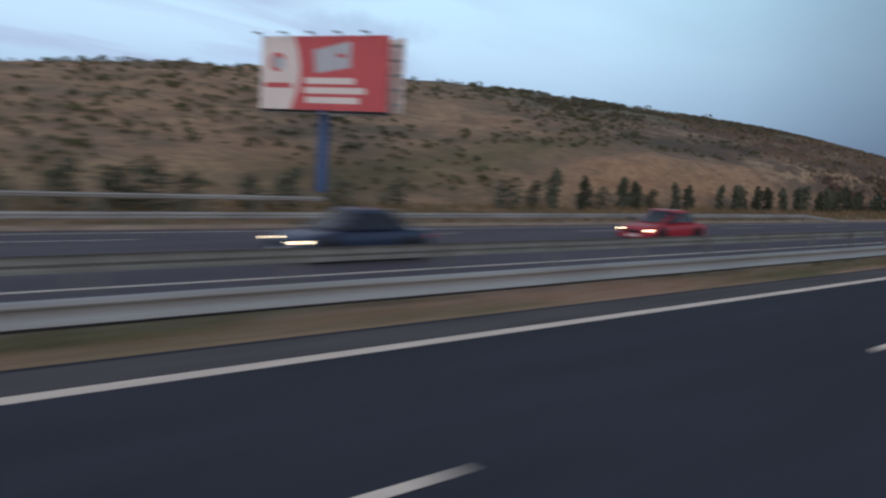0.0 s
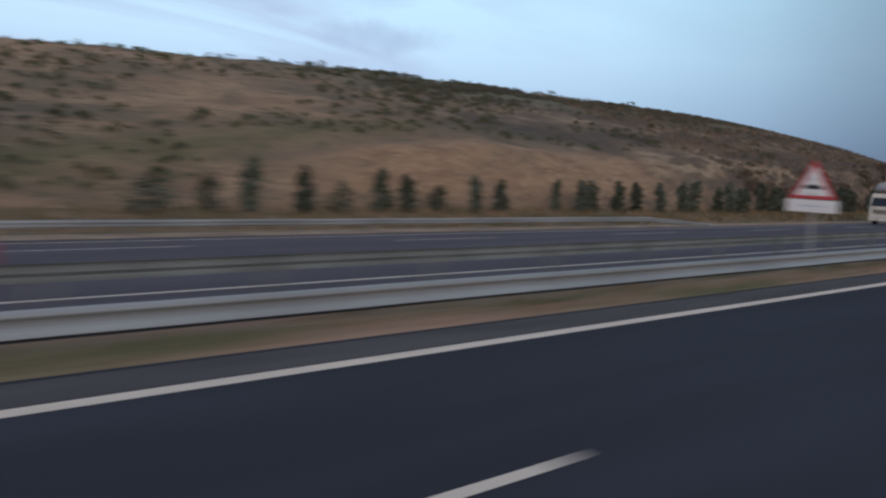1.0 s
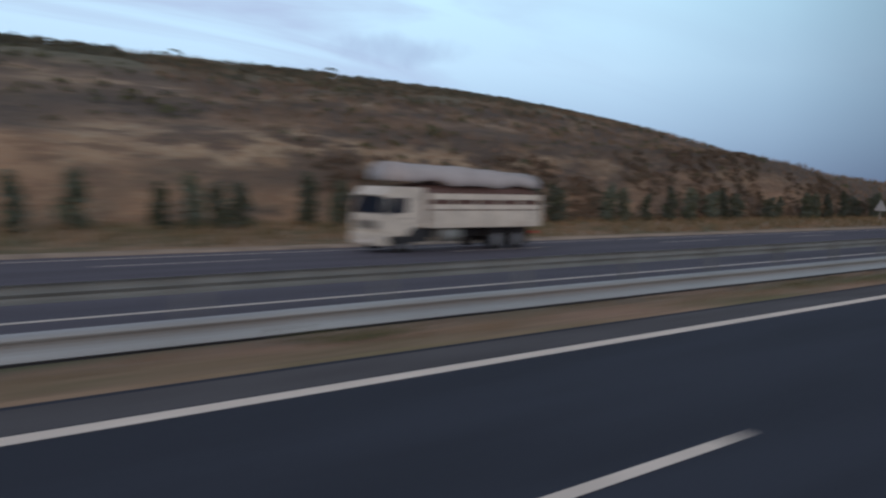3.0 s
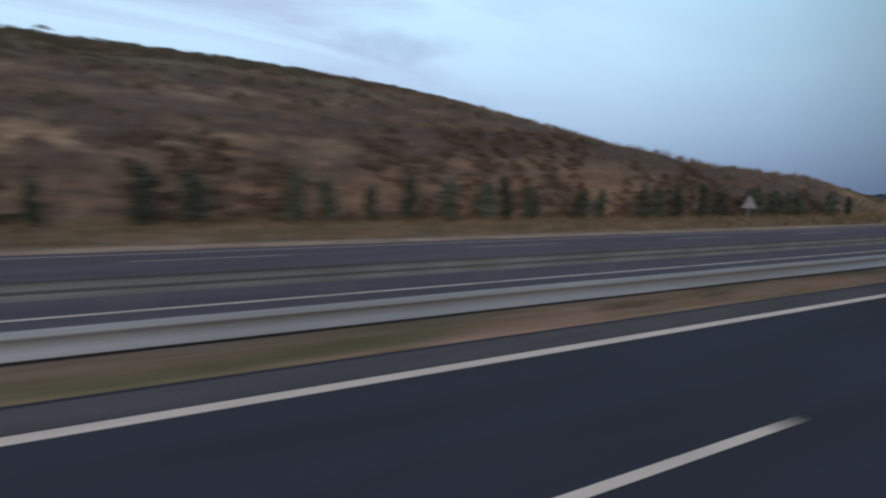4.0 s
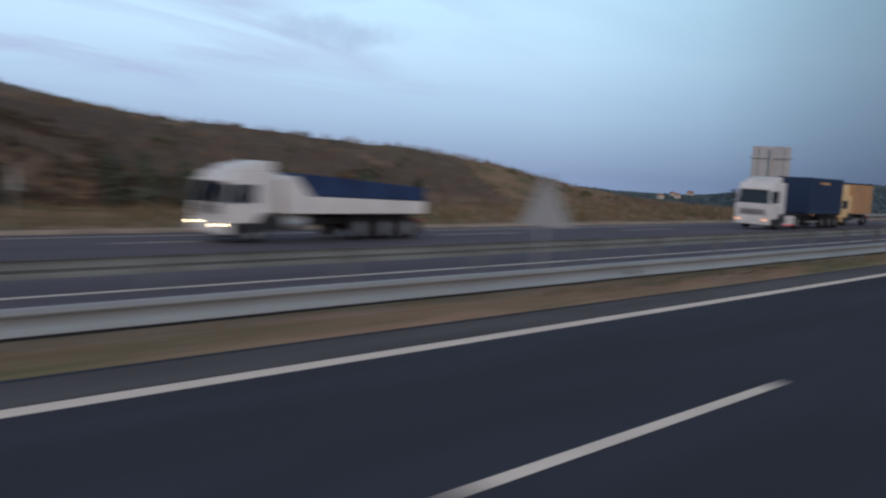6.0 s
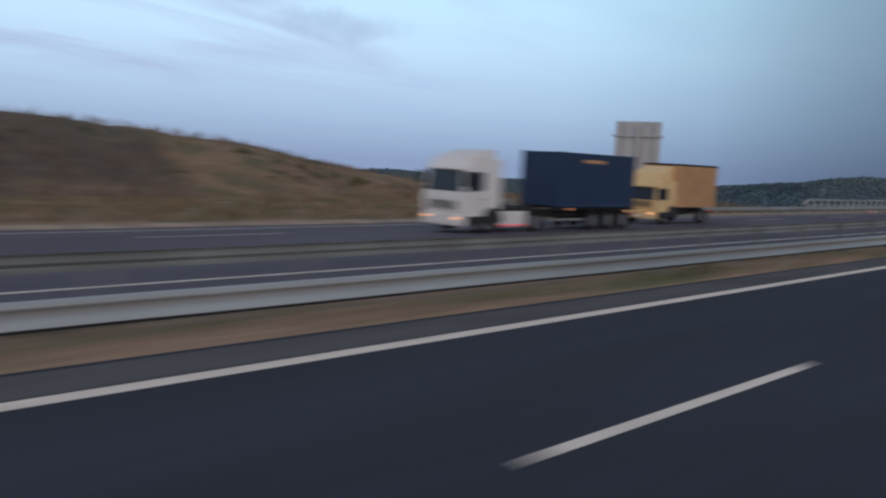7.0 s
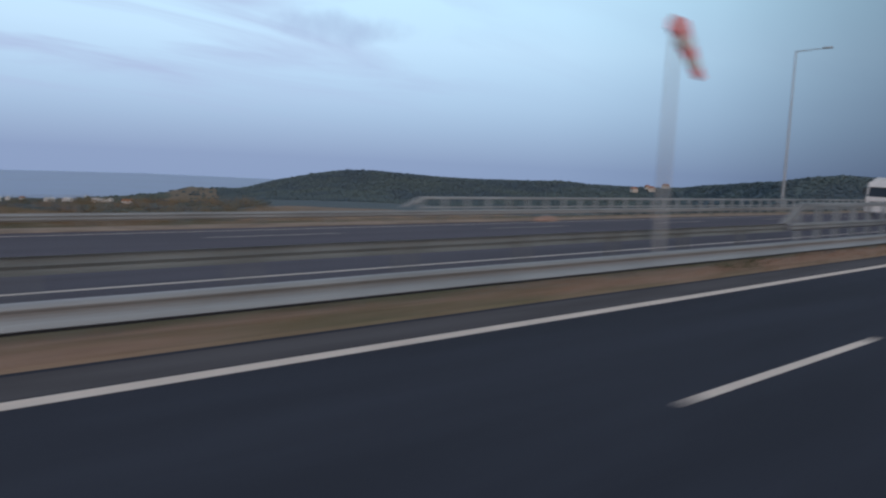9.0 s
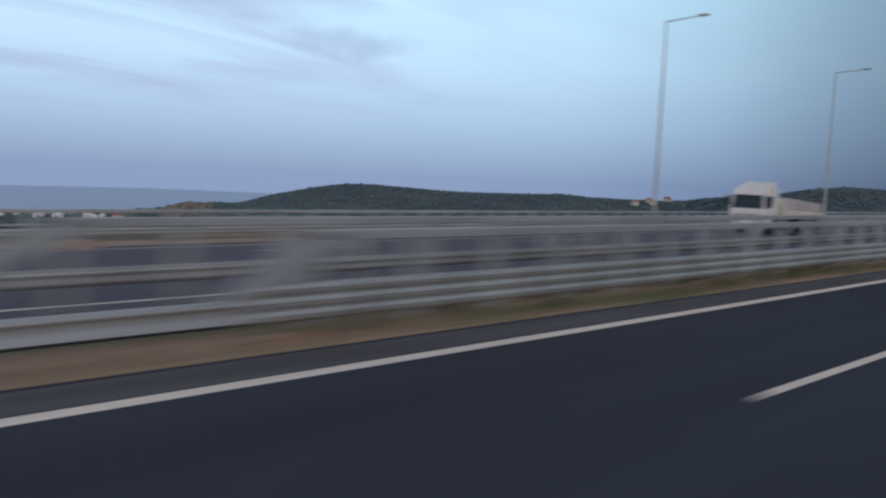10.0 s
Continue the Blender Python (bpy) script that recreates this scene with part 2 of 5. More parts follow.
def ground_material():
    m = bpy.data.materials.new("hill_ground")
    m.use_nodes = True
    n, l = m.node_tree.nodes, m.node_tree.links
    b = n["Principled BSDF"]
    b.inputs["Roughness"].default_value = 0.95
    geo = n.new("ShaderNodeNewGeometry")
    mp = n.new("ShaderNodeMapping")
    mp.inputs["Scale"].default_value = (0.55, 1.0, 1.6)
    l.new(geo.outputs["Position"], mp.inputs[0])

    def noise_mask(scale, lo, hi, detail=6):
        t = n.new("ShaderNodeTexNoise")
        t.inputs["Scale"].default_value, t.inputs["Detail"].default_value = scale, detail
        t.inputs["Roughness"].default_value = 0.62
        l.new(mp.outputs[0], t.inputs[0])
        r = n.new("ShaderNodeMapRange")
        r.inputs["From Min"].default_value, r.inputs["From Max"].default_value = lo, hi
        l.new(t.outputs[0], r.inputs["Value"])
        return r.outputs[0]

    def blend(fac, a, c):
        x = n.new("ShaderNodeMix")
        x.data_type = "RGBA"
        l.new(fac, x.inputs["Factor"])
        for key, v in (("A", a), ("B", c)):
            if isinstance(v, tuple):
                x.inputs[key].default_value = (*v, 1)
            else:
                l.new(v, x.inputs[key])
        return x.outputs["Result"]

    def attr(name):
        a = n.new("ShaderNodeAttribute")
        a.attribute_name = name
        return a.outputs["Fac"]

    straw = blend(noise_mask(0.35, 0.4, 0.6), (0.435, 0.300, 0.190), (0.325, 0.212, 0.142))
    dark = blend(noise_mask(1.1, 0.35, 0.65), (0.245, 0.170, 0.125), (0.175, 0.148, 0.095))
    hill = blend(noise_mask(0.16, 0.47, 0.60), straw, dark)
    hill = blend(noise_mask(0.9, 0.54, 0.68), hill, (0.135, 0.125, 0.078))
    hill = blend(noise_mask(2.6, 0.52, 0.66, 3), hill, (0.20, 0.160, 0.105))
    hill = blend(attr("greenish"), hill, blend(noise_mask(0.6, 0.4, 0.6), (0.165, 0.148, 0.075), (0.118, 0.112, 0.060)))
    burnt = n.new("ShaderNodeMath")
    burnt.operation = "MULTIPLY"
    l.new(attr("scrubby"), burnt.inputs[0])
    l.new(noise_mask(0.5, 0.25, 0.47), burnt.inputs[1])
    hill = blend(burnt.outputs[0], hill, (0.094, 0.076, 0.064))
    earth = blend(noise_mask(0.5, 0.42, 0.6), (0.39, 0.255, 0.16), (0.29, 0.18, 0.115))
    earth = blend(noise_mask(1.6, 0.5, 0.65, 3), earth, (0.45, 0.31, 0.195))

    def times(a, c):
        q = n.new("ShaderNodeMath")
        q.operation = "MULTIPLY"
        l.new(a, q.inputs[0])
        l.new(c, q.inputs[1])
        return q.outputs[0]

    hill = blend(times(attr("olive"), noise_mask(0.4, 0.28, 0.48)), hill, blend(noise_mask(1.3, 0.4, 0.6), (0.185, 0.175, 0.120), (0.120, 0.122, 0.085)))
    hill = blend(times(attr("dark_band"), noise_mask(0.25, 0.18, 0.36)), hill, blend(noise_mask(1.2, 0.4, 0.62), (0.088, 0.072, 0.060), (0.128, 0.101, 0.078)))
    hill = blend(times(attr("pale_band"), noise_mask(0.45, 0.44, 0.54)), hill, blend(noise_mask(1.5, 0.4, 0.6), (0.43, 0.34, 0.235), (0.34, 0.235, 0.15)))
    hill = blend(times(attr("scarred"), noise_mask(0.26, 0.55, 0.62)), hill, blend(noise_mask(1.4, 0.4, 0.6), (0.33, 0.22, 0.15), (0.23, 0.15, 0.105)))
    mask = n.new("ShaderNodeMath")
    mask.operation = "MULTIPLY"
    l.new(attr("bare"), mask.inputs[0])
    l.new(noise_mask(0.3, 0.36, 0.5), mask.inputs[1])
    full = blend(mask.outputs[0], hill, earth)
    full = blend(attr("verge"), full, blend(noise_mask(0.5, 0.42, 0.6), (0.29, 0.20, 0.125), (0.15, 0.13, 0.07)))
    # the far woods' ground gets the same blue haze painted in
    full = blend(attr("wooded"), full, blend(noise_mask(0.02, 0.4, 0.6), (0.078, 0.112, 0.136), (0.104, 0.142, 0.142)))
    full = blend(attr("plain"), full, blend(noise_mask(0.008, 0.45, 0.6, 3), (0.055, 0.075, 0.050), (0.13, 0.12, 0.085)))
    l.new(full, b.inputs["Base Color"])
    bp = n.new("ShaderNodeBump")
    bp.inputs["Strength"].default_value, bp.inputs["Distance"].default_value = 0.8, 0.25
    l.new(noise_mask(2.2, 0.2, 0.8), bp.inputs["Height"])
    l.new(bp.outputs[0], b.inputs["Normal"])
    return m


# ---- small building tools ----


def from_lists(name, verts, faces, mat, smooth=False):
    me = bpy.data.meshes.new(name)
    me.from_pydata(verts, [], faces)
    me.materials.append(mat)
    if smooth:
        me.polygons.foreach_set("use_smooth", [True] * len(me.polygons))
    me.update()
    return me


def finish(bm, name, mat):
    me = bpy.data.meshes.new(name)
    bmesh.ops.recalc_face_normals(bm, faces=bm.faces)
    bm.to_mesh(me)
    bm.free()
    me.materials.append(mat)
    return me


def part(name, bm, mat, parent, label="", at=None):
    """Links a bmesh or a ready mesh as one mesh object under a thing or a part."""
    me = bm if isinstance(bm, bpy.types.Mesh) else finish(bm, name, mat)
    ob = new(name, me)
    ob.parent = parent
    if at is not None:
        ob.matrix_basis = at
    if label:
        tagged(ob, label)
    return ob


def thing(name, label, category, group="", kind="", at=None):
    ob = new(name)
    ob.empty_display_size = 0.2
    if at is not None:
        ob.matrix_basis = at
    return tagged(ob, label, category, group, kind)


def box(x0, x1, y0, y1, z0, z1, bevel=0.0, bm=None, seg=2):
    bm = bm or bmesh.new()
    r = bmesh.ops.create_cube(bm, size=1, matrix=Matrix.Translation(((x0 + x1) / 2, (y0 + y1) / 2, (z0 + z1) / 2)) @ Matrix.Diagonal((x1 - x0, y1 - y0, z1 - z0, 1)))
    if bevel:
        es = list({e for v in r["verts"] for e in v.link_edges})
        bmesh.ops.bevel(bm, geom=es, offset=bevel, segments=seg, affect="EDGES", profile=0.6)
    return bm


def tube(p, q, r0, r1=None, sides=10, bm=None):
    bm = bm or bmesh.new()
    p, q = Vector(p), Vector(q)
    m = Matrix.Translation((p + q) / 2) @ (q - p).to_track_quat("Z", "Y").to_matrix().to_4x4()
    bmesh.ops.create_cone(bm, cap_ends=True, segments=sides, radius1=r0, radius2=r1 if r1 is not None else r0, depth=(q - p).length, matrix=m)
    return bm


def loft(rings, bm=None, cap=True):
    bm = bm or bmesh.new()
    vs = [[bm.verts.new(p) for p in ring] for ring in rings]
    for a, b in zip(vs, vs[1:]):
        for i in range(len(a)):
            j = (i + 1) % len(a)
            bm.faces.new((a[i], a[j], b[j], b[i]))
    if cap:
        bm.faces.new(vs[0])
        bm.faces.new(reversed(vs[-1]))
    return bm


def prism(outline, y0, y1, bm=None, bevel=0.0):
    """A side outline in x and z, drawn out from y0 to y1."""
    bm = loft([[(x, y0, z) for x, z in outline], [(x, y1, z) for x, z in outline]], bm)
    if bevel:
        bmesh.ops.recalc_face_normals(bm, faces=bm.faces)
        bmesh.ops.bevel(bm, geom=list(bm.edges), offset=bevel, segments=2, affect="EDGES", profile=0.6)
    return bm


# ---- the lie of the land ----
CREST_X = (-400, -60, -20, 10, 30, 50, 70, 90, 110, 125, 140, 150, 158, 165, 170, 176, 181, 185, 188, 191, 200, 215, 230, 250, 275, 300, 330, 700)
CREST_Y = (84.0, 83.0, 82.0, 81.5, 81.0, 82.5, 83.0, 82.5, 81.0, 78.5, 75.5, 75.0, 75.0, 75.0, 75.0, 75.0, 75.0, 75.0, 75.0, 75.0, 75.0, 75.0, 75.0, 80.0, 80.4, 80.3, 80.0, 80.0)
CREST_Z = (1.5, 3.5, 6.1, 8.71, 11.3, 12.9, 13.8, 14.4, 14.2, 13.9, 13.4, 13.2, 12.95, 12.5, 12.1, 11.15, 10.35, 9.4, 8.4, 7.4, 5.5, 4.0, 3.0, 1.0, -4.2, -8, -12, -20)
# the bench in front of the hill: the top edge of the bank beside the road
BENCH_X = (-400, 0, 30, 50, 64, 75, 90, 105, 120, 135, 150, 160, 172, 184, 196, 208, 220, 232, 244, 256, 266, 280, 300, 330, 700)
BENCH_Y = (49.5, 49.5, 49.5, 49.0, 48.2, 47.6, 49.5, 50.0, 50.0, 49.5, 48.5, 48.0, 47.6, 48.5, 51.5, 51.8, 52.4, 55.0, 56.0, 55.6, 55.6, 55.6, 55.6, 55.6, 55.6)
BENCH_Z = (0.2, 0.6, 1.4, 2.4, 3.9, 4.7, 4.2, 5.0, 5.6, 6.1, 6.15, 6.2, 6.1, 5.55, 4.85, 4.5, 4.1, 3.35, 1.5, -0.1, -1.2, -3.4, -7, -11, -20)
HILL_B = (5, 12, 17, 19.6, 22, 24, 25.3, 27, 28.5, 30, 32, 36.5, 38.5, 41, 45, 47.5, 50, 52, 54, 56, 59, 61.5, 63, 65, 66.5, 72)
HILL_E = (0.0, 0.3, 0.6, 0.78, 0.55, 0.15, 0.0, -0.25, -0.45, -0.70, -0.85, -0.82, -0.68, -0.78, -0.85, -0.80, -0.68, -0.56, -0.60, -0.9, -1.55, -2.3, -2.25, -2.2, -2.7, -3.4)


def ground_height(x, y):
    """Height of the ground sheet, for arrays x and y."""
    cy, cz = np.interp(x, CREST_X, CREST_Y), np.interp(x, CREST_X, CREST_Z)
    by, bz = np.interp(x, BENCH_X, BENCH_Y), np.interp(x, BENCH_X, BENCH_Z)
    base = np.where(x > 270, np.interp(x, (270, 285, 300, 330), (-0.9, -2.5, -5.5, -9)), -0.9)
    s1 = np.clip((y - 43.5) / (by - 43.5), 0, 1)
    s1 = np.sin(s1 * np.pi / 2) * (0.35 + 0.65 * s1)
    s2 = np.clip((y - by) / np.maximum(cy - by, 1), 0, 1)
    s2 = np.where(cz > bz, 0.75 * s2 + 0.25 * np.sin(s2 * np.pi / 2), s2)
    dip = np.interp(x, (120, 150, 240, 262), (0, 1, 1, 0)) * np.sin(np.clip(s2 * 2.2, 0, 1) * np.pi) * 0.6
    near = -0.86 + np.clip((y - 36) / 7.5, 0, 1) * (base + 0.86 + 0.45)
    z = np.where(y < 43.5, near, base + 0.45 + (bz - base - 0.45) * s1)
    z = np.where(y > by, bz + (cz - bz) * s2 - dip, z)
    z = np.where(y > cy, cz - (y - cy) * 0.10 - ((y - cy) / 60.0) ** 2, z)
    d = np.hypot(x - 270, y)
    bear = np.degrees(np.arctan2(y, x - 270))
    far = np.interp(bear, (60, 66), (1, 0)) * (-10 - 0.05 * (d - 150)) + np.interp(bear, (60, 66), (0, 1)) * (-16 - 0.056 * (d - 150))
    k = np.clip((y - 110) / 120, 0, 1)
    z = np.where(y > 110, np.minimum(z, 0) * (1 - k) + np.maximum(z, 0) * (1 - k) + far * k, z)
    # wooded hills far off
    bear = np.degrees(np.arctan2(y, x - 270))
    el = np.interp(bear, HILL_B, HILL_E)
    dist = np.interp(bear, (8, 24, 30, 40), (820, 900, 1350, 1500))
    top = 2.5 - 6 + dist * np.tan(np.radians(el))
    bell = np.exp(-((d - dist) / (dist * 0.16)) ** 2)
    z = np.where((y > 130) & (bear > 5) & (bear < 72), z + np.maximum(top - far, 0) * bell, z)
    # the land on the other side of the road, and what lies under the roads
    z = np.where((y > -14) & (y < 34), -1.6, z)
    z = np.where(y <= -14, -0.6 + np.minimum(0, (y + 30) * 0.01), z)
    return np.maximum(z, -160)


def axis(pieces):
    out = [pieces[0][0]]
    for a, b, step in pieces:
        n = max(1, round((b - a) / step))
        out += [a + (b - a) * (i + 1) / n for i in range(n)]
    return np.array(out)


gx = axis([(-4800, -800, 400), (-800, -80, 40), (-80, 330, 1.6), (330, 900, 15), (900, 2000, 25), (2000, 4800, 400)])
gy = axis([(-4800, -400, 400), (-400, -14, 40), (-14, 33.2, 15), (33.2, 43.5, 1.3), (43.5, 50, 0.6), (50, 100, 1.7), (100, 300, 12), (300, 1900, 25), (1900, 4800, 180)])
X, Y = np.meshgrid(gx, gy, indexing="ij")
Z = ground_height(X, Y)
rough_n = np.array([noise.fractal(Vector((x * 0.12, y * 0.16, 3.1)), 0.9, 2.1, 4) if -80 <= x <= 330 and 43 < y < 110 else 0.0 for x, y in zip(X.ravel(), Y.ravel())]).reshape(X.shape)
Z += rough_n * np.clip((Y - 43) / 8, 0, 1) * 0.42
nx, ny = len(gx), len(gy)
idx = np.arange(nx * ny).reshape(nx, ny)
quads = np.stack([idx[:-1, :-1], idx[1:, :-1], idx[1:, 1:], idx[:-1, 1:]], -1).reshape(-1, 4)
verts = np.stack([X, Y, Z], -1).reshape(-1, 3)
gme = from_lists("ground", verts.tolist(), quads.tolist(), ground_material(), smooth=True)


def add_attr(me, name, values):
    a = me.attributes.new(name, "FLOAT", "POINT")
    a.data.foreach_set("value", np.asarray(values, dtype=np.float32).ravel())


steep = np.clip((Y - 43.8) / 1.5, 0, 1) * np.clip((np.interp(X, (40, 60, 90, 120, 180), (46.5, 49.5, 51.5, 50, 48.5)) - Y) / 1.5, 0, 1)
bare = steep * np.interp(X, (50, 62, 92, 104, 135, 180, 200, 235), (0, 1, 1, 0.0, 0.0, 0, 0, 0))
bare = np.maximum(bare, np.clip((Y - 43.4) / 0.6, 0, 1) * np.clip((46.6 - Y) / 1.2, 0, 1) * np.interp(X, (80, 95, 120, 140, 200, 240), (0, 0.9, 0.7, 0.5, 0.5, 0)))
band = np.clip(1 - np.abs(Y - 54) / 2.2, 0, 1) * np.interp(X, (95, 110, 130, 150), (0, 0.8, 0.5, 0))
far_bare = 1.0 * (np.hypot(X - 270, Y) > 1150) * (np.hypot(X - 270, Y) < 1700) * (Y > 300) * (np.abs(np.degrees(np.arctan2(Y, X - 270)) - 64.4) < 1.9) * 0.5
add_attr(gme, "bare", np.clip(bare + band + far_bare, 0, 1))
base_z = -0.45
rel = np.clip((Z - base_z) / np.maximum(np.interp(X, CREST_X, CREST_Z) - base_z, 0.5), 0, 1.2) + rough_n * 0.07
bump = lambda v, a, b, soft: np.clip((v - a) / soft, 0, 1) * np.clip((b - v) / soft, 0, 1)
on_hill = (Y > 43.8) & (Y < 110) & (X > -80) & (X < 330)
wave = 0.035 * np.sin(X * 0.21) + 0.02 * np.sin(X * 0.53 + 1)
add_attr(gme, "pale_band", np.maximum(bump(rel + wave, 0.24, 0.42, 0.05) * np.interp(X, (84, 96, 125, 140, 172, 190), (0, 1, 0.9, 0.5, 0.4, 0)), bump(rel - wave, 0.60, 0.70, 0.03) * np.interp(X, (70, 90, 150, 170), (0, 0.7, 0.7, 0))) * on_hill)
add_attr(gme, "dark_band", np.maximum(bump(rel + wave, 0.41, 0.59, 0.04), 0.9 * bump(rel - wave, 0.69, 0.77, 0.03)) * np.interp(X, (70, 88, 180, 235, 260), (0, 1, 0.9, 0.8, 0)) * on_hill)
add_attr(gme, "olive", bump(rel, 0.74, 1.3, 0.08) * np.interp(X, (55, 90, 175, 200), (0, 0.9, 0.9, 0.3)) * on_hill)
add_attr(gme, "scarred", bump(rel, -0.1, 0.62, 0.12) * np.interp(X, (120, 140, 165, 215, 240), (0, 0.3, 0.5, 0.4, 0)) * on_hill)
add_attr(gme, "greenish", 0.95 * np.clip(1 - np.abs(Y - np.interp(X, (-40, 20, 60, 110), (54, 47, 53, 57))) / np.interp(X, (-40, 20, 60, 110), (11, 6, 4, 3)), 0, 1) * np.interp(X, (-60, 20, 35, 95, 125), (0.5, 0.4, 1, 0.8, 0)))
add_attr(gme, "scrubby", np.interp(X, (60, 90, 120, 170, 230, 262), (0.0, 0.55, 0.95, 1.0, 0.9, 0.2)) * (Y > 44))
add_attr(gme, "verge", ((Y < 43.6) | ((X > 225) & (Y < 100))) * np.clip((60 - Y) / 8, 0, 1))
D = np.hypot(X - 270, Y)
BE = np.degrees(np.arctan2(Y, X - 270))
# ground that takes the haze-tinted woods colour
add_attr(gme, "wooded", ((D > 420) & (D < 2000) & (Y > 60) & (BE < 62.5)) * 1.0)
add_attr(gme, "plain", ((Y > 150) & (BE >= 62.5)) * (1.0 - far_bare))
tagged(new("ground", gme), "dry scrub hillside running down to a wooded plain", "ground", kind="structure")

sea_me = from_lists("water", [(-4000, 1200, -146), (4800, 1200, -146), (4800, 4950, -146), (-4000, 4950, -146)], [(0, 1, 2, 3)], SEA)
tagged(new("water", sea_me), "hazy blue sea beyond the coastal plain", "sea", kind="structure")

# ---- the roads ----
X0, X1 = -120.0, 640.0


def strip(name, rows, mat, x0=X0, x1=X1, step=20.0):
    """A long band along the road with the cross-section rows of (y, z), closed below."""
    low = min(z for _, z in rows) - 0.5
    ring = list(rows) + [(rows[-1][0], low), (rows[0][0], low)]
    n = max(2, int((x1 - x0) / step))
    return finish(loft([[(x0 + (x1 - x0) * i / n, y, z) for y, z in ring] for i in range(n + 1)]), name, mat)


def far_z(y):
    return 0.06 - (y - 13.0) * 0.046


road = tagged(new("road", strip("road", [(-13, -0.10), (0, 0.0), (9.1, 0.073)], ASPHALT)), "dark asphalt carriageway with white markings", "road", kind="structure")
hard_strip = tagged(new("pavement", from_lists("pavement", [(x, y, 0.008 * y + 0.004) for x in (X0, 260.0, X1) for y in (8.14, 8.6, 8.97)], [(0, 3, 4, 1), (1, 4, 5, 2), (3, 6, 7, 4), (4, 7, 8, 5)], material("worn_asphalt", (0.118, 0.114, 0.122), 0.85, vary=0.25, size=0.8, fine=30, bump=0.4, stretch=(0.2, 1, 1)))), "dusty grey asphalt strip beside the median", "road edge", kind="structure")
road_b = tagged(new("road", strip("road", [(12.2, 0.06), (13.0, 0.06), (32.4, far_z(32.4))], ASPHALT_OLD)), "worn grey asphalt carriageway beyond the median", "road", kind="structure")
median = tagged(new("median", strip("median", [(8.98, 0.03), (9.2, 0.10), (10.0, 0.13), (11.2, 0.06), (12.2, 0.02)], MEDIAN_GRASS)), "narrow median of dry brown grass", "median", kind="structure")
shoulder = tagged(new("shoulder", strip("shoulder", [(32.4, far_z(32.4) + 0.02), (33.0, far_z(33) + 0.05), (34.6, -0.86)], DIRT)), "pale gravel shoulder at the road edge", "shoulder", kind="structure")


def marking(parent, x0, x1, y0, y1, zf, name="lane_marking", n=1):
    vs = []
    for i in range(n + 1):
        x = x0 + (x1 - x0) * i / n
        vs += [(x, y0, zf(y0) + 0.006), (x, y1, zf(y1) + 0.006)]
    me = from_lists(name, vs, [(2 * i, 2 * i + 2, 2 * i + 3, 2 * i + 1) for i in range(n)], PAINT)
    return part(name, me, PAINT, parent)


near_z = lambda y: 0.008 * y
marking(road, X0, X1, 7.85, 8.10, near_z, "edge_line", 30)
for i in range(-5, 30):
    x = 13.36 + 15 * i
    marking(road, x + 0.06, x + 5.68, 4.17, 4.33, near_z)
marking(road_b, X0, X1, 14.25, 14.45, far_z, "edge_line", 30)
marking(road_b, X0, X1, 30.3, 30.5, far_z, "edge_line", 30)
for i in range(-5, 30):
    x = 4.0 + 15 * i
    marking(road_b, x, x + 5.9, 26.55, 26.70, far_z)

# ---- crash barriers ----
WAVE = [(0.00, 0.31), (-0.03, 0.295), (-0.075, 0.255), (-0.082, 0.225), (-0.045, 0.19), (-0.012, 0.155), (-0.045, 0.12), (-0.082, 0.085), (-0.075, 0.055), (-0.03, 0.015), (0.00, 0.0)]


BOX = [(0.03, 0.322), (-0.02, 0.317), (-0.070, 0.298), (-0.090, 0.270), (-0.084, 0.252), (-0.040, 0.222), (-0.031, 0.190), (-0.031, 0.150), (-0.036, 0.115), (-0.046, 0.082), (-0.062, 0.055), (-0.064, 0.044), (-0.040, 0.034), (0.00, 0.03)]


TRIPLE = [(0.0, 0.31), (-0.06, 0.300), (-0.082, 0.27), (-0.07, 0.234), (-0.02, 0.217), (-0.06, 0.199), (-0.082, 0.165), (-0.07, 0.127), (-0.02, 0.110), (-0.06, 0.092), (-0.082, 0.06), (-0.07, 0.020), (-0.02, 0.0), (0.0, 0.0)]


def beam_mesh(length, tall=1.0, side=1, wave=WAVE, mat=None):
    """A rolled beam with two waves, open behind, its foot at z = 0."""
    outer = [(side * y, z * tall) for y, z in wave]
    inner = [(side * (y + 0.012), z * tall) for y, z in reversed(wave)]
    return finish(loft([[(x, y, z) for y, z in outer + inner] for x in (-0.1, length + 0.1)]), "beam", mat or STEEL)


def post_mesh(h, w=0.10):
    bm = bmesh.new()
    for y0, y1, x0, x1 in ((0.0, 0.006, -w / 2, w / 2), (0.094, 0.10, -w / 2, w / 2), (0.006, 0.094, -0.004, 0.004)):
        box(x0, x1, y0, y1, 0, h, bm=bm)
    return finish(bm, "post", STEEL_DULL)


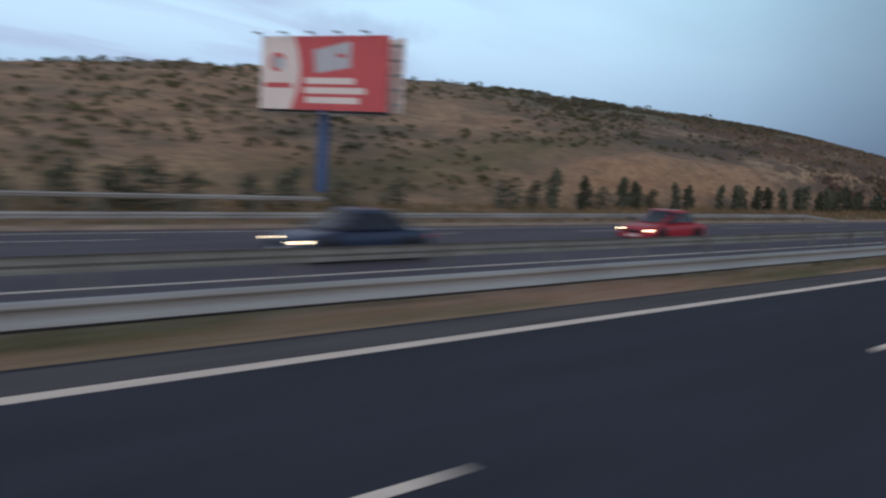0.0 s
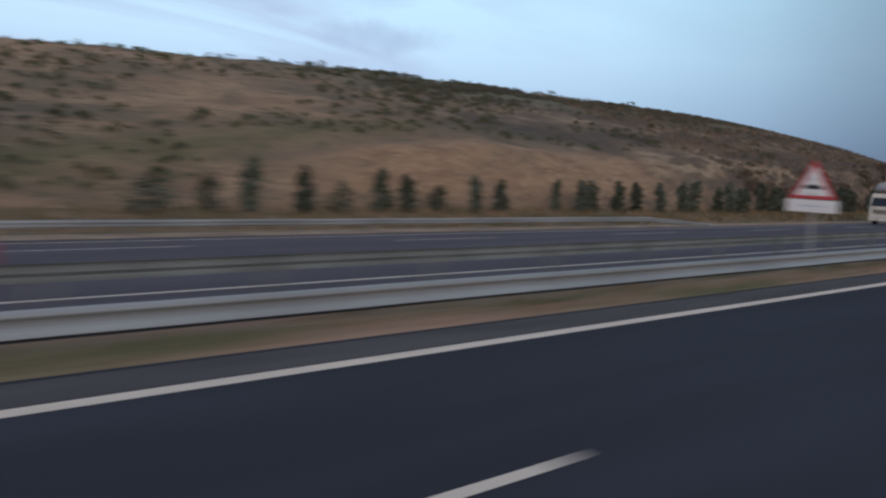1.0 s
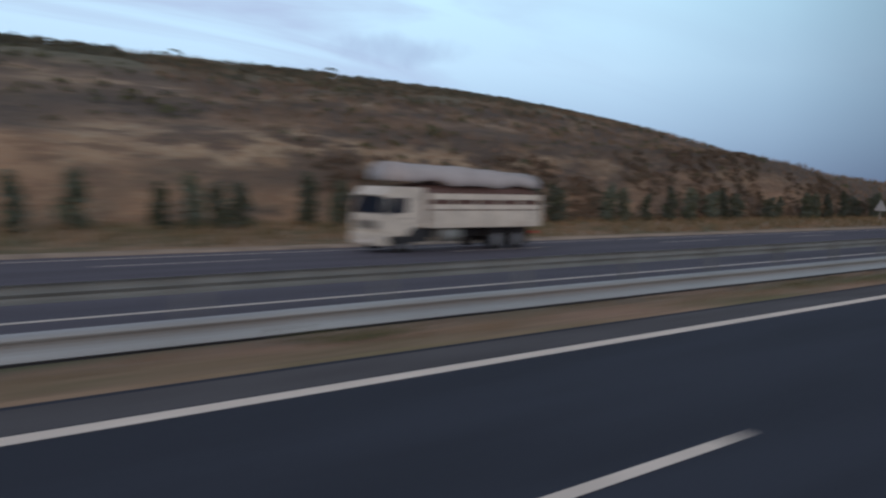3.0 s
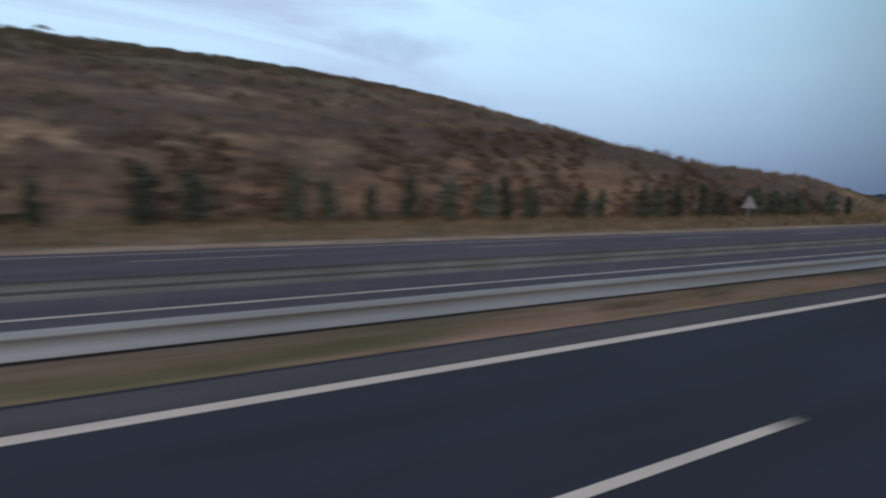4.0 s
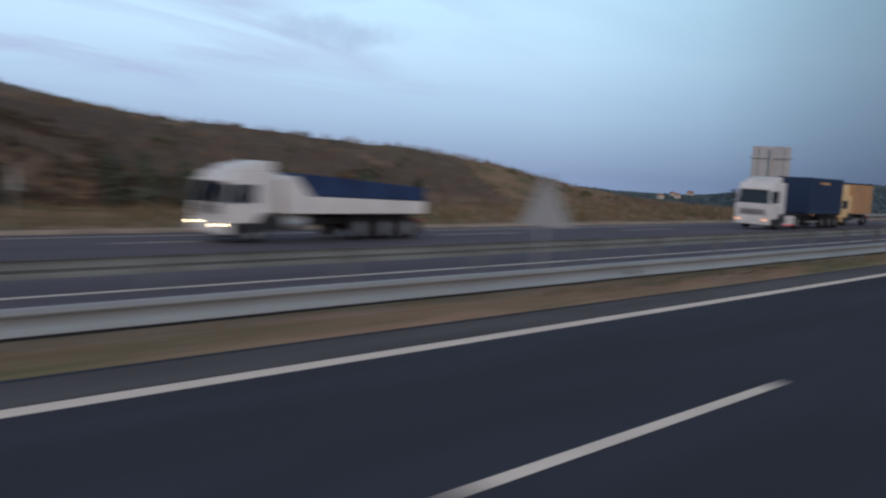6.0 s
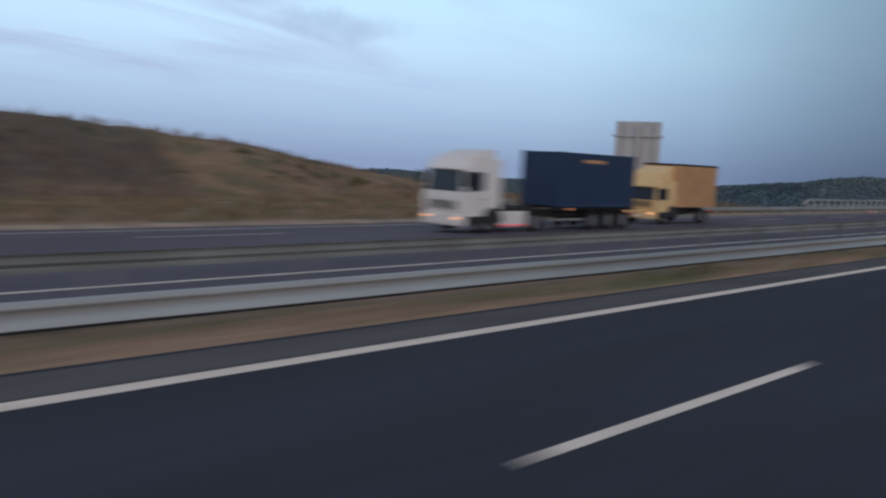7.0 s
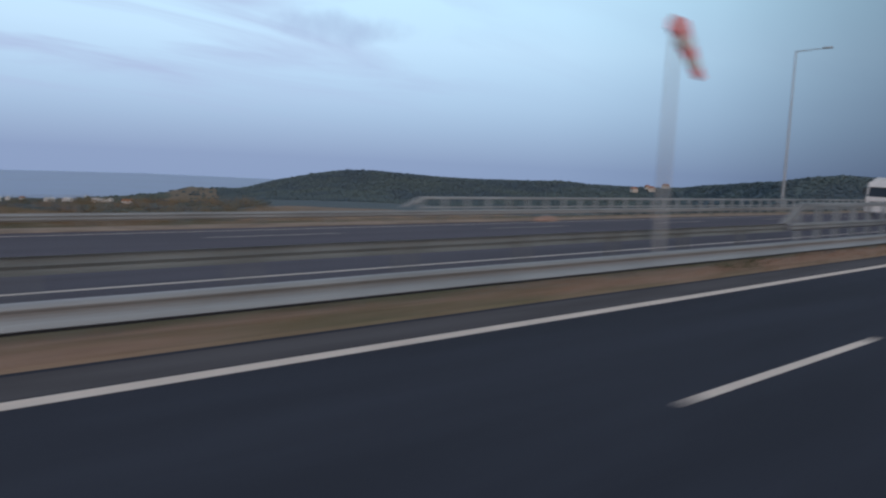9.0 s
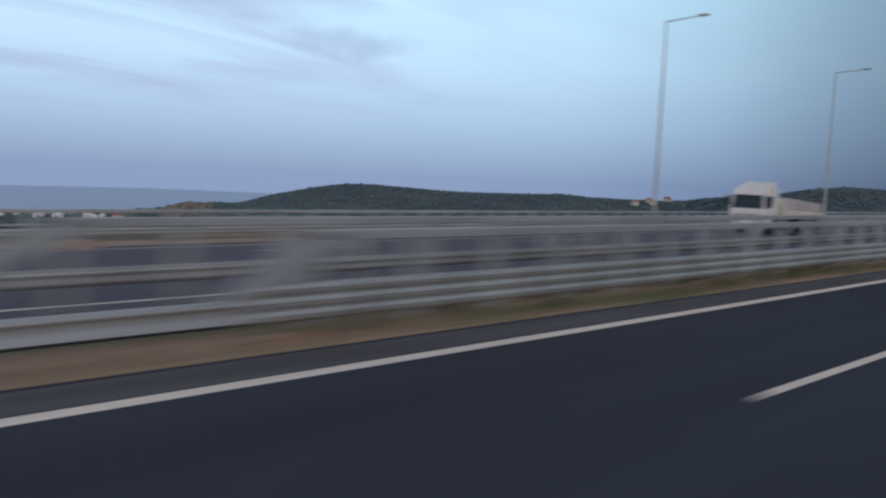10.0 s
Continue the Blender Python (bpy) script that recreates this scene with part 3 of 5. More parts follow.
def barrier(x0, x1, y, ground, foot, tall, label, side=1, slope_start=0, slope_end=0, gap=4.0, wave=WAVE, mat=None):
    """A guard rail on posts; foot: height of the beam's lower edge over the ground."""
    g = thing("guard_rail", label, "guard rail", "guard rails", at=pose(x0, y, ground))
    bm, pm = beam_mesh(gap, tall, side, wave, mat), post_mesh(foot + 0.31 * tall - 0.04)
    # slim dark strip added along the foot of a box beam
    dark_strip = finish(box(-0.05, gap + 0.05, -0.05, -0.02, 0.004, 0.036), "lower_edge", CHASSIS)
    n = int((x1 - x0) / gap)
    for i in range(n):
        m = pose(i * gap, 0, foot + (0.004 if i % 2 else 0), 0, 0, 0)
        if i < slope_start:
            drop = foot + 0.31 * tall + 0.05
            a0, a1 = -drop * (slope_start - i) / slope_start, -drop * (slope_start - i - 1) / slope_start
            m = pose(i * gap, 0, foot + a0, 0, -math.degrees(math.atan2(a1 - a0, gap)), 0)
        if i >= n - slope_end:
            j = i - (n - slope_end)
            drop = foot + 0.31 * tall + 0.05
            m = pose(i * gap, 0, foot - drop * j / slope_end, 0, math.degrees(math.atan2(drop / slope_end, gap)), 0)
        b = part("beam", bm, None, g, at=m)
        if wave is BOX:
            part("lower_edge", dark_strip, None, b)
        if slope_start <= i <= n - slope_end:
            part("post", pm, None, g, at=pose(i * gap, 0.012 * side if side > 0 else -0.112, 0))
    return g


barrier(-40, 296, 10.1, 0.10, 0.155, 1.18, "galvanised steel guard rail on posts along the grass median", wave=BOX)
barrier(-40, 292, 13.4, 0.05, 0.40, 1.0, "dull steel guard rail at the edge of the far carriageway", side=-1, mat=STEEL_DULL)
barrier(-40, 88, 33.0, -0.88, 0.42, 1.05, "galvanised steel guard rail sloping down to the ground at its end", slope_end=3)
barrier(248, 400, 33.4, -0.90, 0.40, 1.05, "galvanised steel guard rail rising from the ground beside the shoulder", slope_start=3)
barrier(-44, 27, 37.0, -0.75, 0.92, 0.8, "upper steel guard rail on tall posts behind the shoulder", side=1)


def parapet(x0, x1, y, ground, label, beam_foot, beam_tall, top, mid=None, run=1.6, beam=True, wide=0.3, wave=TRIPLE):
    """A bridge parapet: posts, a box rail on top with a sloping first piece, and beams below."""
    p = thing("bridge_parapet", label, "parapet", "bridge parapets", at=pose(x0, y, ground))
    gap = 2.0
    n = int((x1 - x0) / gap)
    rail = finish(box(0, gap, -0.05, 0.09, -0.16, 0.0, 0.02), "top_rail", STEEL)
    post = finish(box(-0.11, 0.11, 0.02, 0.16, 0, top - 0.12, 0.01), "post", STEEL)
    slim = finish(box(0, gap, 0.0, 0.08, -0.05, 0.05, 0.015), "middle_rail", STEEL)
    bm = beam_mesh(gap, beam_tall, wave=wave)
    part("end_rail", loft([[(0, -0.05, beam_foot + 0.3), (0, 0.09, beam_foot + 0.3), (wide, 0.09, beam_foot + 0.3), (wide, -0.05, beam_foot + 0.3)],
                           [(run, -0.05, top), (run, 0.09, top), (run + wide, 0.09, top - 0.16), (run + wide, -0.05, top - 0.16)]]), STEEL, p)
    for i in range(n):
        part("top_rail", rail, None, p, at=pose(run + i * gap, 0, top))
        part("post", post, None, p, at=pose(run + 0.1 + i * gap, 0, 0))
        if beam:
            part("beam", bm, None, p, at=pose(run + i * gap - 1.0, -0.04, beam_foot))
        if mid:
            part("middle_rail", slim, None, p, at=pose(run + i * gap, 0, mid))
    return p


parapet(294.2, 420, 10.1, 0.10, "steel bridge parapet with a box top rail and doubled beams", 0.17, 1.85, 1.52, wide=0.75)
parapet(291.6, 420, 13.4, 0.05, "steel bridge parapet with a box top rail on flat posts", 0.42, 1.0, 1.55, wide=0.6, wave=WAVE)
parapet(291.0, 460, 36.0, -0.95, "pale steel bridge parapet with openings between its posts", 0.45, 1.0, 1.40, mid=0.72, beam=False)

# ---- signs, lamps and masts ----


def triangle_sign(x, y, ground, foot, width, plate, facing, label):
    """A three-cornered traffic sign on a post; facing -1 shows its front to the near carriageway."""
    g = thing("traffic_sign", label, "traffic sign", at=pose(x, y, ground))
    h = width * 0.87
    post_h = foot + plate + h * 0.8
    part("post", tube((0.10 * -facing, 0, 0), (0.10 * -facing, 0, post_h), 0.038), POLE, g)
    z0 = foot + plate

    def tri(scale):
        r, c = width / 2 * scale, z0 + h / 3
        pts = [(-r, c - h / 3 * scale), (r, c - h / 3 * scale), (0, c + 2 * h / 3 * scale)]
        return pts

    def flat(pts, xa, xb, mat, name, lab=""):
        bm = loft([[(xa, a, b) for a, b in pts], [(xb, a, b) for a, b in pts]])
        return part(name, bm, mat, g, lab)

    f = facing
    back = flat(tri(1.0), 0.0, f * 0.02, SIGN_RED if f < 0 else GREYBACK, "panel", "red-rimmed triangular panel" if f < 0 else "plain grey back of a triangular panel")
    if f < 0:
        flat(tri(0.76), -0.021, -0.026, SIGN_WHITE, "face", "white triangular face")
        bar = [(-0.30, z0 + 0.30), (0.28, z0 + 0.30), (0.30, z0 + 0.40), (-0.05, z0 + 0.46), (-0.28, z0 + 0.38)]
        flat(bar, -0.027, -0.031, INK, "symbol", "dark symbol that cannot be made out")
    if plate:
        part("plate", box(*(sorted((0.0, f * 0.02))), -width * 0.56, width * 0.56, foot, foot + plate - 0.03, 0.004), SIGN_WHITE if f < 0 else GREYBACK, g, "white rectangular plate under the triangle")
        if f < 0:
            part("lettering", box(-0.026, -0.021, -width * 0.3, width * 0.3, foot + plate * 0.42, foot + plate * 0.52), PALE, g)
    for zz in (z0 + 0.15, z0 + h * 0.5):
        part("clamp", box(-0.11 if f < 0 else -0.14, 0.14 if f < 0 else 0.11, -0.06, 0.06, zz - 0.02, zz + 0.02), POLE, g)
    return g


triangle_sign(53.6, 11.2, 0.08, 1.66, 1.42, 0.42, -1, "red and white warning triangle above a white plate in the median")
triangle_sign(189.9, 12.9, 0.05, 1.15, 1.6, 0.0, 1, "grey back of a triangular warning sign in the median")
triangle_sign(184.6, 39.4, -0.8, 1.3, 1.5, 0.0, 1, "pale grey back of a triangular sign below the slope")


def direction_sign():
    g = thing("direction_sign", "back of a tall grey direction sign on a post", "road sign", at=pose(267.5, 42.1, -1.1, 0, 0, 18))
    part("panel", box(0, 0.05, -2.15, 2.15, 2.15, 6.88, 0.01), GREYBACK, g)
    part("header_panel", box(0, 0.05, -2.15, 2.15, 6.89, 8.3, 0.01), GREYBACK, g, "separate grey panel along the top")
    for z in (3.45, 6.85):
        part("cross_bar", box(-0.22, 0.0, -2.4, 2.4, z, z + 0.17, 0.01), POLE, g)
    for y in (-1.4, 1.4):
        part("stiffener", box(-0.06, 0.0, y - 0.05, y + 0.05, 2.3, 8.1), STEEL_DULL, g)
    part("post", tube((-0.26, 0, 0), (-0.26, 0, 7.9), 0.21, 0.19, 14), POLE, g)
    part("footing", box(-0.9, 0.5, -0.9, 0.9, -0.2, 0.62, 0.05), CONCRETE, g, "concrete footing")
    return g


direction_sign()


def street_lamp():
    g = thing("street_lamp", "tall grey steel street lamp with a single arm", "street lamp", "lamps along the bridge", at=pose(350.3, 38.9, -3.0))
    part("pole", tube((0, 0, 0), (0, 0, 19.8), 0.15, 0.07, 14), POLE, g)
    arm = tube((0, 0, 19.75), (0.25, -2.9, 19.95), 0.06, 0.045)
    part("arm", arm, POLE, g)
    bm = loft([[(0.25 + s * w, y, 19.95 + dz) for s, dz in ((-1, 0.02), (-0.6, 0.12), (0.6, 0.12), (1, 0.02), (0.7, -0.06), (-0.7, -0.06))] for y, w in ((-2.8, 0.08), (-3.0, 0.17), (-3.5, 0.19), (-3.85, 0.07))])
    part("lamp_head", bm, POLE, g)
    part("base", box(-0.3, 0.3, -0.3, 0.3, 0, 2.1, 0.03), CONCRETE, g, "concrete plinth on the bridge edge")
    return g


lamp = street_lamp()
copy_thing(lamp, pose(387.0, 38.9, -3.0))
copy_thing(lamp, pose(424.0, 38.9, -3.0))


def windsock():
    g = thing("windsock", "red and white windsock hanging from a grey mast", "windsock", at=pose(281.0, 12.4, 0.05))
    part("mast", tube((0, 0, 0), (0, 0, 6.95), 0.085, 0.05, 12), POLE, g)
    part("hoop", tube((0.0, 0, 6.75), (0.14, 0, 6.72), 0.24, 0.24, 14), SOCK_RED, g, "red mouth ring")
    p, d = Vector((0.1, 0, 6.74)), Vector((0.62, -0.1, -0.78)).normalized()
    for i in range(5):
        a, b = p + d * 0.36 * i, p + d * 0.36 * (i + 1)
        part("red_band" if i % 2 == 0 else "white_band", tube(a, b, 0.30 - 0.03 * i, 0.30 - 0.03 * (i + 1), 14), SOCK_RED if i % 2 == 0 else SIGN_WHITE, g)
    return g


windsock()


def billboard():
    """Two boards in a V on one post; the front one faces the near carriageway."""
    a, b = Vector((27.2, 50.6, 0)), Vector((31.6, 41.4, 0))
    mid, along = (a + b) / 2, (b - a).normalized()
    ang = math.degrees(math.atan2(along.y, along.x))
    z0 = 0.5
    g = thing("billboard", "large red and white billboard with floodlights on a blue post", "billboard", at=pose(mid.x, mid.y, z0, 0, 0, ang))
    L, lo, hi = 5.0, 5.32, 10.28
    front = part("panel", box(-L, L, 0.0, 0.12, lo, hi, 0.01), RED, g, "red printed board")
    # the white field with its bowed edge
    n = 14
    edge = [(-L + 2.35 + 0.85 * math.sin(math.pi * (i / n * 0.85 + 0.05)), lo + (hi - lo) * i / n) for i in range(n + 1)]
    pts = [(-L, lo), *edge, (-L, hi)]
    part("white_field", loft([[(x, -0.006, z) for x, z in pts], [(x, -0.002, z) for x, z in pts]]), WHITE, front, "white field with a bowed edge")
    ring = bmesh.new()
    bmesh.ops.create_circle(ring, cap_ends=True, segments=24, radius=0.62, matrix=pose(-L + 1.35, -0.012, hi - 1.75, 90))
    part("emblem", ring, PALE, front, "round pale red emblem")
    ring = bmesh.new()
    for k in range(18):
        t0, t1 = math.radians(20 + k * 15), math.radians(20 + (k + 1) * 15)
        vs = [ring.verts.new((-L + 1.35 + r * math.cos(t), -0.016, hi - 1.75 + r * math.sin(t))) for r, t in ((0.42, t0), (0.66, t0), (0.66, t1), (0.42, t1))]
        ring.faces.new(vs)
    part("emblem_ring", ring, RED, front)
    part("lettering", box(-L + 0.35, -L + 2.55, -0.012, -0.004, lo + 1.45, lo + 1.8), RED, front)
    pic = [(-0.55, lo + 2.45), (2.15, lo + 2.85), (2.15, hi - 0.35), (-0.75, hi - 0.95)]
    part("picture", loft([[(x, -0.012, z) for x, z in pic], [(x, -0.003, z) for x, z in pic]]), PALE, front, "pale tilted picture panel")
    part("picture_mark", box(1.1, 1.75, -0.018, -0.012, hi - 1.45, hi - 1.2), RED, front)
    for x0, x1, z in ((-1.35, 2.5, lo + 1.75), (-1.4, 3.35, lo + 1.1), (-1.25, 2.9, lo + 0.45)):
        part("lettering", box(x0, x1, -0.012, -0.003, z, z + 0.42), WHITE, front)
    # frame, second board and the structure between
    second = part("panel", box(-L, L, -0.06, 0.06, lo, hi, 0.01), WHITE, g, "whitish second board", at=Matrix.Translation((L, 0.14, 0)) @ pose(0, 0, 0, 0, 0, -32) @ Matrix.Translation((-L, 1.1, 0)))
    for i in range(5):
        z = lo + 0.4 + i * 0.95
        part("brace", box(L + 0.0, L + 0.9, 0.12, 0.3, z, z + 0.18), STEEL_DULL, g)
    part("lower_beam", box(-L, L, 0.14, 0.5, lo - 0.22, lo - 0.02), CHASSIS, g)
    part("catwalk", box(-L, L, -0.75, -0.1, lo - 0.3, lo - 0.25), STEEL_DULL, g)
    part("post", tube((0, 0.45, -1.9), (0, 0.45, lo + 2.0), 0.42, 0.40, 18), BLUE_POST, g, "round blue steel post")
    for i in range(5):
        x = -L + 0.3 + i * 2.1
        fl = part("floodlight", box(x - 0.24, x + 0.24, -1.10, -0.85, hi + 0.02, hi + 0.14, 0.03), STEEL_DULL, g)
        part("bracket", tube((x, 0.05, hi - 0.1), (x, -0.92, hi + 0.06), 0.025, 0.025, 6), CHASSIS, fl)
    return g


billboard()

# ---- vehicles ----


def wheel_meshes(r, w):
    bm = bmesh.new()
    prof = [(r * 0.62, -w / 2), (r * 0.9, -w / 2), (r, -w * 0.32), (r, w * 0.32), (r * 0.9, w / 2), (r * 0.62, w / 2)]
    n = 22
    loft([[(a * math.cos(t), y, a * math.sin(t)) for a, y in prof] for t in [2 * math.pi * i / n for i in range(n + 1)]], bm, cap=False)
    tyre = finish(bm, "tyre", TYRE)
    bm = bmesh.new()
    bmesh.ops.create_cone(bm, cap_ends=True, segments=20, radius1=r * 0.64, radius2=r * 0.64, depth=w * 0.55, matrix=pose(0, 0, 0, 90))
    for k in range(5):
        m = pose(0, 0, 0, 0, 72 * k, 0)
        q = box(-0.035 * r / 0.33, 0.035 * r / 0.33, -w * 0.36, w * 0.36, 0.08 * r, 0.6 * r)
        bmesh.ops.transform(q, matrix=m, verts=q.verts)
        me = bpy.data.meshes.new("spoke")
        q.to_mesh(me)
        q.free()
        bm.from_mesh(me)
        bpy.data.meshes.remove(me)
    return tyre, finish(bm, "rim", RIM)


CAR_WHEEL, TRUCK_WHEEL = wheel_meshes(0.33, 0.22), wheel_meshes(0.5, 0.3)


def wheels(parent, spots, pair):
    for x, y, r in spots:
        w = part("wheel", pair[0], None, parent, at=pose(x, y, r))
        part("rim", pair[1], None, w)


def car(name, label, paint, at, length, width, height, hatch, lit_rear=False):
    """A passenger car that faces +x, its origin on the ground in the middle."""
    g = thing(name, label, "car", at=at)
    h, w, L = height, width / 2, length / 2
    belt = h * (0.61 if hatch else 0.62)
    if hatch:
        st = [(-L, 0.84, 0.44, belt * 0.80), (-L + 0.05, 0.92, 0.34, belt * 0.95), (-L + 0.16, 0.96, 0.27, belt * 1.04), (-L + 0.45, 0.985, 0.24, belt * 1.06)]
    else:
        st = [(-L, 0.82, 0.36, belt * 0.78), (-L + 0.06, 0.90, 0.29, belt * 0.93), (-L + 0.2, 0.95, 0.25, belt * 0.98), (-L + 0.55, 0.98, 0.22, belt * 1.0)]
    st += [(-L + 0.95, 1.0, 0.20, belt * 1.01), (-0.3, 0.985, 0.19, belt), (L * 0.3, 0.985, 0.19, belt * 0.985), (L * 0.5, 0.99, 0.20, belt * 0.95), (L - 0.75, 1.0, 0.21, belt * 0.90),
           (L - 0.45, 0.97, 0.22, belt * 0.84), (L - 0.2, 0.92, 0.23, belt * 0.77), (L - 0.06, 0.84, 0.26, belt * 0.68), (L, 0.74, 0.32, belt * 0.56)]
    rings = []
    for x, k, zl, zb in st:
        a = w * k
        half = [(a * 0.86, zl), (a * 0.96, zl + 0.05), (a * 0.985, zl + 0.16), (a, zl + (zb - zl) * 0.52), (a * 0.992, zl + (zb - zl) * 0.68), (a * 0.97, zb - 0.10), (a * 0.93, zb - 0.03), (a * 0.84, zb), (a * 0.45, zb + 0.018)]
        rings.append([(x, y, z) for y, z in half] + [(x, -y, z) for y, z in reversed(half)])
    body = part("body", loft(rings), paint, g)
    body.data.polygons.foreach_set("use_smooth", [True] * len(body.data.polygons))
    # the upper body: rounded plan outlines that draw in from the belt to the roof
    back = (-L + 0.13, -L + 0.50) if hatch else (-L + 0.50, -L + 1.35)
    fore = (L * 0.60, 0.20) if hatch else (L * 0.56, 0.22)
    zb = belt - 0.03
    P = 5.0

    def level(k):
        """Middle, half length, half width and height of the outline at k between belt and roof."""
        bow = k + 0.10 * math.sin(math.pi * k) * (1 if k < 1 else 0)
        xr, xf = back[0] + (back[1] - back[0]) * k ** 1.15, fore[0] + (fore[1] - fore[0]) * min(bow, 1.0)
        return (xr + xf) / 2, (xf - xr) / 2, w * (0.94 - 0.17 * k - 0.04 * k ** 3), zb + (h - zb) * k

    rings = []
    for k in (0.0, 0.2, 0.45, 0.7, 0.86, 0.93, 0.97):
        cx, a, b, z = level(k)
        rings.append([(cx + a * math.copysign(abs(math.cos(t)) ** (2 / P), math.cos(t)), b * math.copysign(abs(math.sin(t)) ** (2 / P), math.sin(t)), z) for t in [2 * math.pi * (i + 0.5) / 44 for i in range(44)]])
    for k, draw in ((0.992, 0.90), (1.0, 0.55)):
        cx, a, b, z = level(0.97)
        rings.append([(cx + (x - cx) * draw, y * draw, zb + (h - zb) * k) for x, y, _ in rings[6]])
    upper = part("upper_body", loft(rings), paint, g)
    upper.data.polygons.foreach_set("use_smooth", [True] * len(upper.data.polygons))

    def pane(name, along, k0, k1, lab="", side=0, shift=0.0):
        """Glass that follows the upper body. side -1 or 1: along x on that flank; 0: across, along is the sign of the end."""
        bm = bmesh.new()
        grid = []
        for j in range(4):
            k = k0 + (k1 - k0) * j / 3
            cx, a, b, z = level(k)
            row = []
            for i in range(9):
                if side:
                    x = along[0] + (along[1] - along[0]) * i / 8 + shift * j / 3 * (i / 8 if shift < 0 else 1 - i / 8)
                    x = min(max(x, cx - a * 0.93), cx + a * 0.93)
                    row.append(bm.verts.new((x, side * (b * (1 - abs((x - cx) / a) ** P) ** (1 / P) + 0.008), z)))
                else:
                    y = b * 0.86 * (i / 4 - 1)
                    row.append(bm.verts.new((cx + along * (a * (1 - abs(y / b) ** P) ** (1 / P) + 0.010), y, z)))
            grid.append(row)
        for p, q in zip(grid, grid[1:]):
            for i in range(8):
                bm.faces.new((p[i], p[i + 1], q[i + 1], q[i]))
        bmesh.ops.recalc_face_normals(bm, faces=bm.faces)
        bmesh.ops.solidify(bm, geom=list(bm.faces), thickness=0.006)
        part(name, bm, GLASS, g, lab)

    pane("rear_window", -1, 0.16 if hatch else 0.12, 0.86, "dark rear window")
    pane("windscreen", 1, 0.06, 0.90, "dark windscreen")
    x_rear, x_front = back[1] + (0.02 if hatch else 0.10), fore[1] + 0.12
    cuts = [(x_rear - 0.22, -0.72, 0.12), (-0.66, 0.06, 0.0), (0.12, fore[0] - 0.22, -0.62)] if hatch else [(back[1] - 0.35, -0.22, 0.25), (-0.15, fore[0] - 0.24, -0.60)]
    for s in (-1, 1):
        for xa, xb, shift in cuts:
            pane("side_window", (xa, xb), 0.12, 0.84, "", s, shift)
        part("mirror", box(L * 0.42, L * 0.42 + 0.17, s * (w + 0.08) - 0.10, s * (w + 0.08) + 0.10, belt - 0.01, belt + 0.14, 0.035), paint if hatch else BLACK, g)
        for x in (-L + 0.82, L - 0.82):
            ar = bmesh.new()
            rim_pts = [(x + 0.415 * math.cos(t), 0.34 + 0.415 * math.sin(t)) for t in [math.pi * (i / 14 * 1.16 - 0.08) for i in range(15)]]
            loft([[(px, s * y, pz) for px, pz in rim_pts] for y in (w - 0.10, w + 0.012)], ar)
            part("wheel_arch", ar, BLACK, g)
        part("sill", box(-L + 1.25, L - 1.25, s * (w - 0.03) - 0.025, s * (w - 0.03) + 0.025, 0.18, 0.31, 0.012), BLACK, g)
        for x in (-0.62, 0.42):
            part("door_handle", box(x - 0.10, x + 0.10, s * (w + 0.0) - 0.018, s * (w + 0.0) + 0.018, belt * 0.84, belt * 0.84 + 0.03, 0.008), paint, g)
        for x in (-0.68, 0.10, L * 0.50):
            part("door_seam", box(x - 0.006, x + 0.006, s * w * 0.985 - 0.012, s * w * 0.985 + 0.012, 0.32, belt * 0.93), BLACK, g)
        part("headlight", box(L - 0.34, L - 0.05, s * w * 0.70 - 0.15, s * w * 0.70 + 0.15, belt * 0.62, belt * 0.62 + (0.11 if lit_rear else 0.06), 0.025), LENS if lit_rear else HEAD, g, "clear headlight" if lit_rear else "lit yellowish headlight")
        if hatch:
            part("tail_light", box(-L + 0.005, -L + 0.34, s * w * 0.82 - 0.145, s * w * 0.82 + 0.145, belt * 0.83, belt * 0.83 + 0.10, 0.035), TAIL, g, "glowing red tail light")
        else:
            part("tail_light", box(-L + 0.0, -L + 0.22, s * w * 0.76 - 0.13, s * w * 0.76 + 0.13, belt * 0.72, belt * 0.72 + 0.12, 0.03), SIGN_RED, g, "red tail light")
    part("bumper_front", box(L - 0.22, L + 0.05, -w * 0.82, w * 0.82, 0.22, 0.45, 0.06), BLACK if hatch else paint, g)
    part("grille", box(L - 0.06, L + 0.02, -w * 0.42, w * 0.42, 0.47, 0.58, 0.015), BLACK, g)
    part("bumper_rear", box(-L - 0.05, -L + 0.22, -w * 0.88, w * 0.88, 0.26, 0.50, 0.06), BLACK if hatch else paint, g, "black plastic bumper" if hatch else "")
    part("plate", box(-L - 0.022, -L + 0.02, -0.26, 0.26, belt * 0.66, belt * 0.66 + 0.11), WHITE, g)
    part("plate", box(L + 0.045, L + 0.06, -0.26, 0.26, 0.30, 0.41), WHITE, g)
    part("aerial", tube((back[1] + 0.25, 0, h - 0.01), (back[1] + 0.10, 0, h + 0.18), 0.008, 0.004, 6), BLACK, g)
    if hatch:
        part("spoiler", box(back[1] - 0.16, back[1] + 0.22, -w * 0.66, w * 0.66, h - 0.085, h - 0.035, 0.02), paint, g)
        part("wiper", tube((-L + 0.13, 0.0, belt + 0.09), (-L + 0.17, 0.35, belt + 0.14), 0.012, 0.008, 6), BLACK, g)
        for s in (-1, 1):
            part("roof_rail", tube((back[1] + 0.2, s * w * 0.62, h - 0.005), (fore[1] - 0.1, s * w * 0.62, h - 0.005), 0.016, 0.016, 8), BLACK, g)
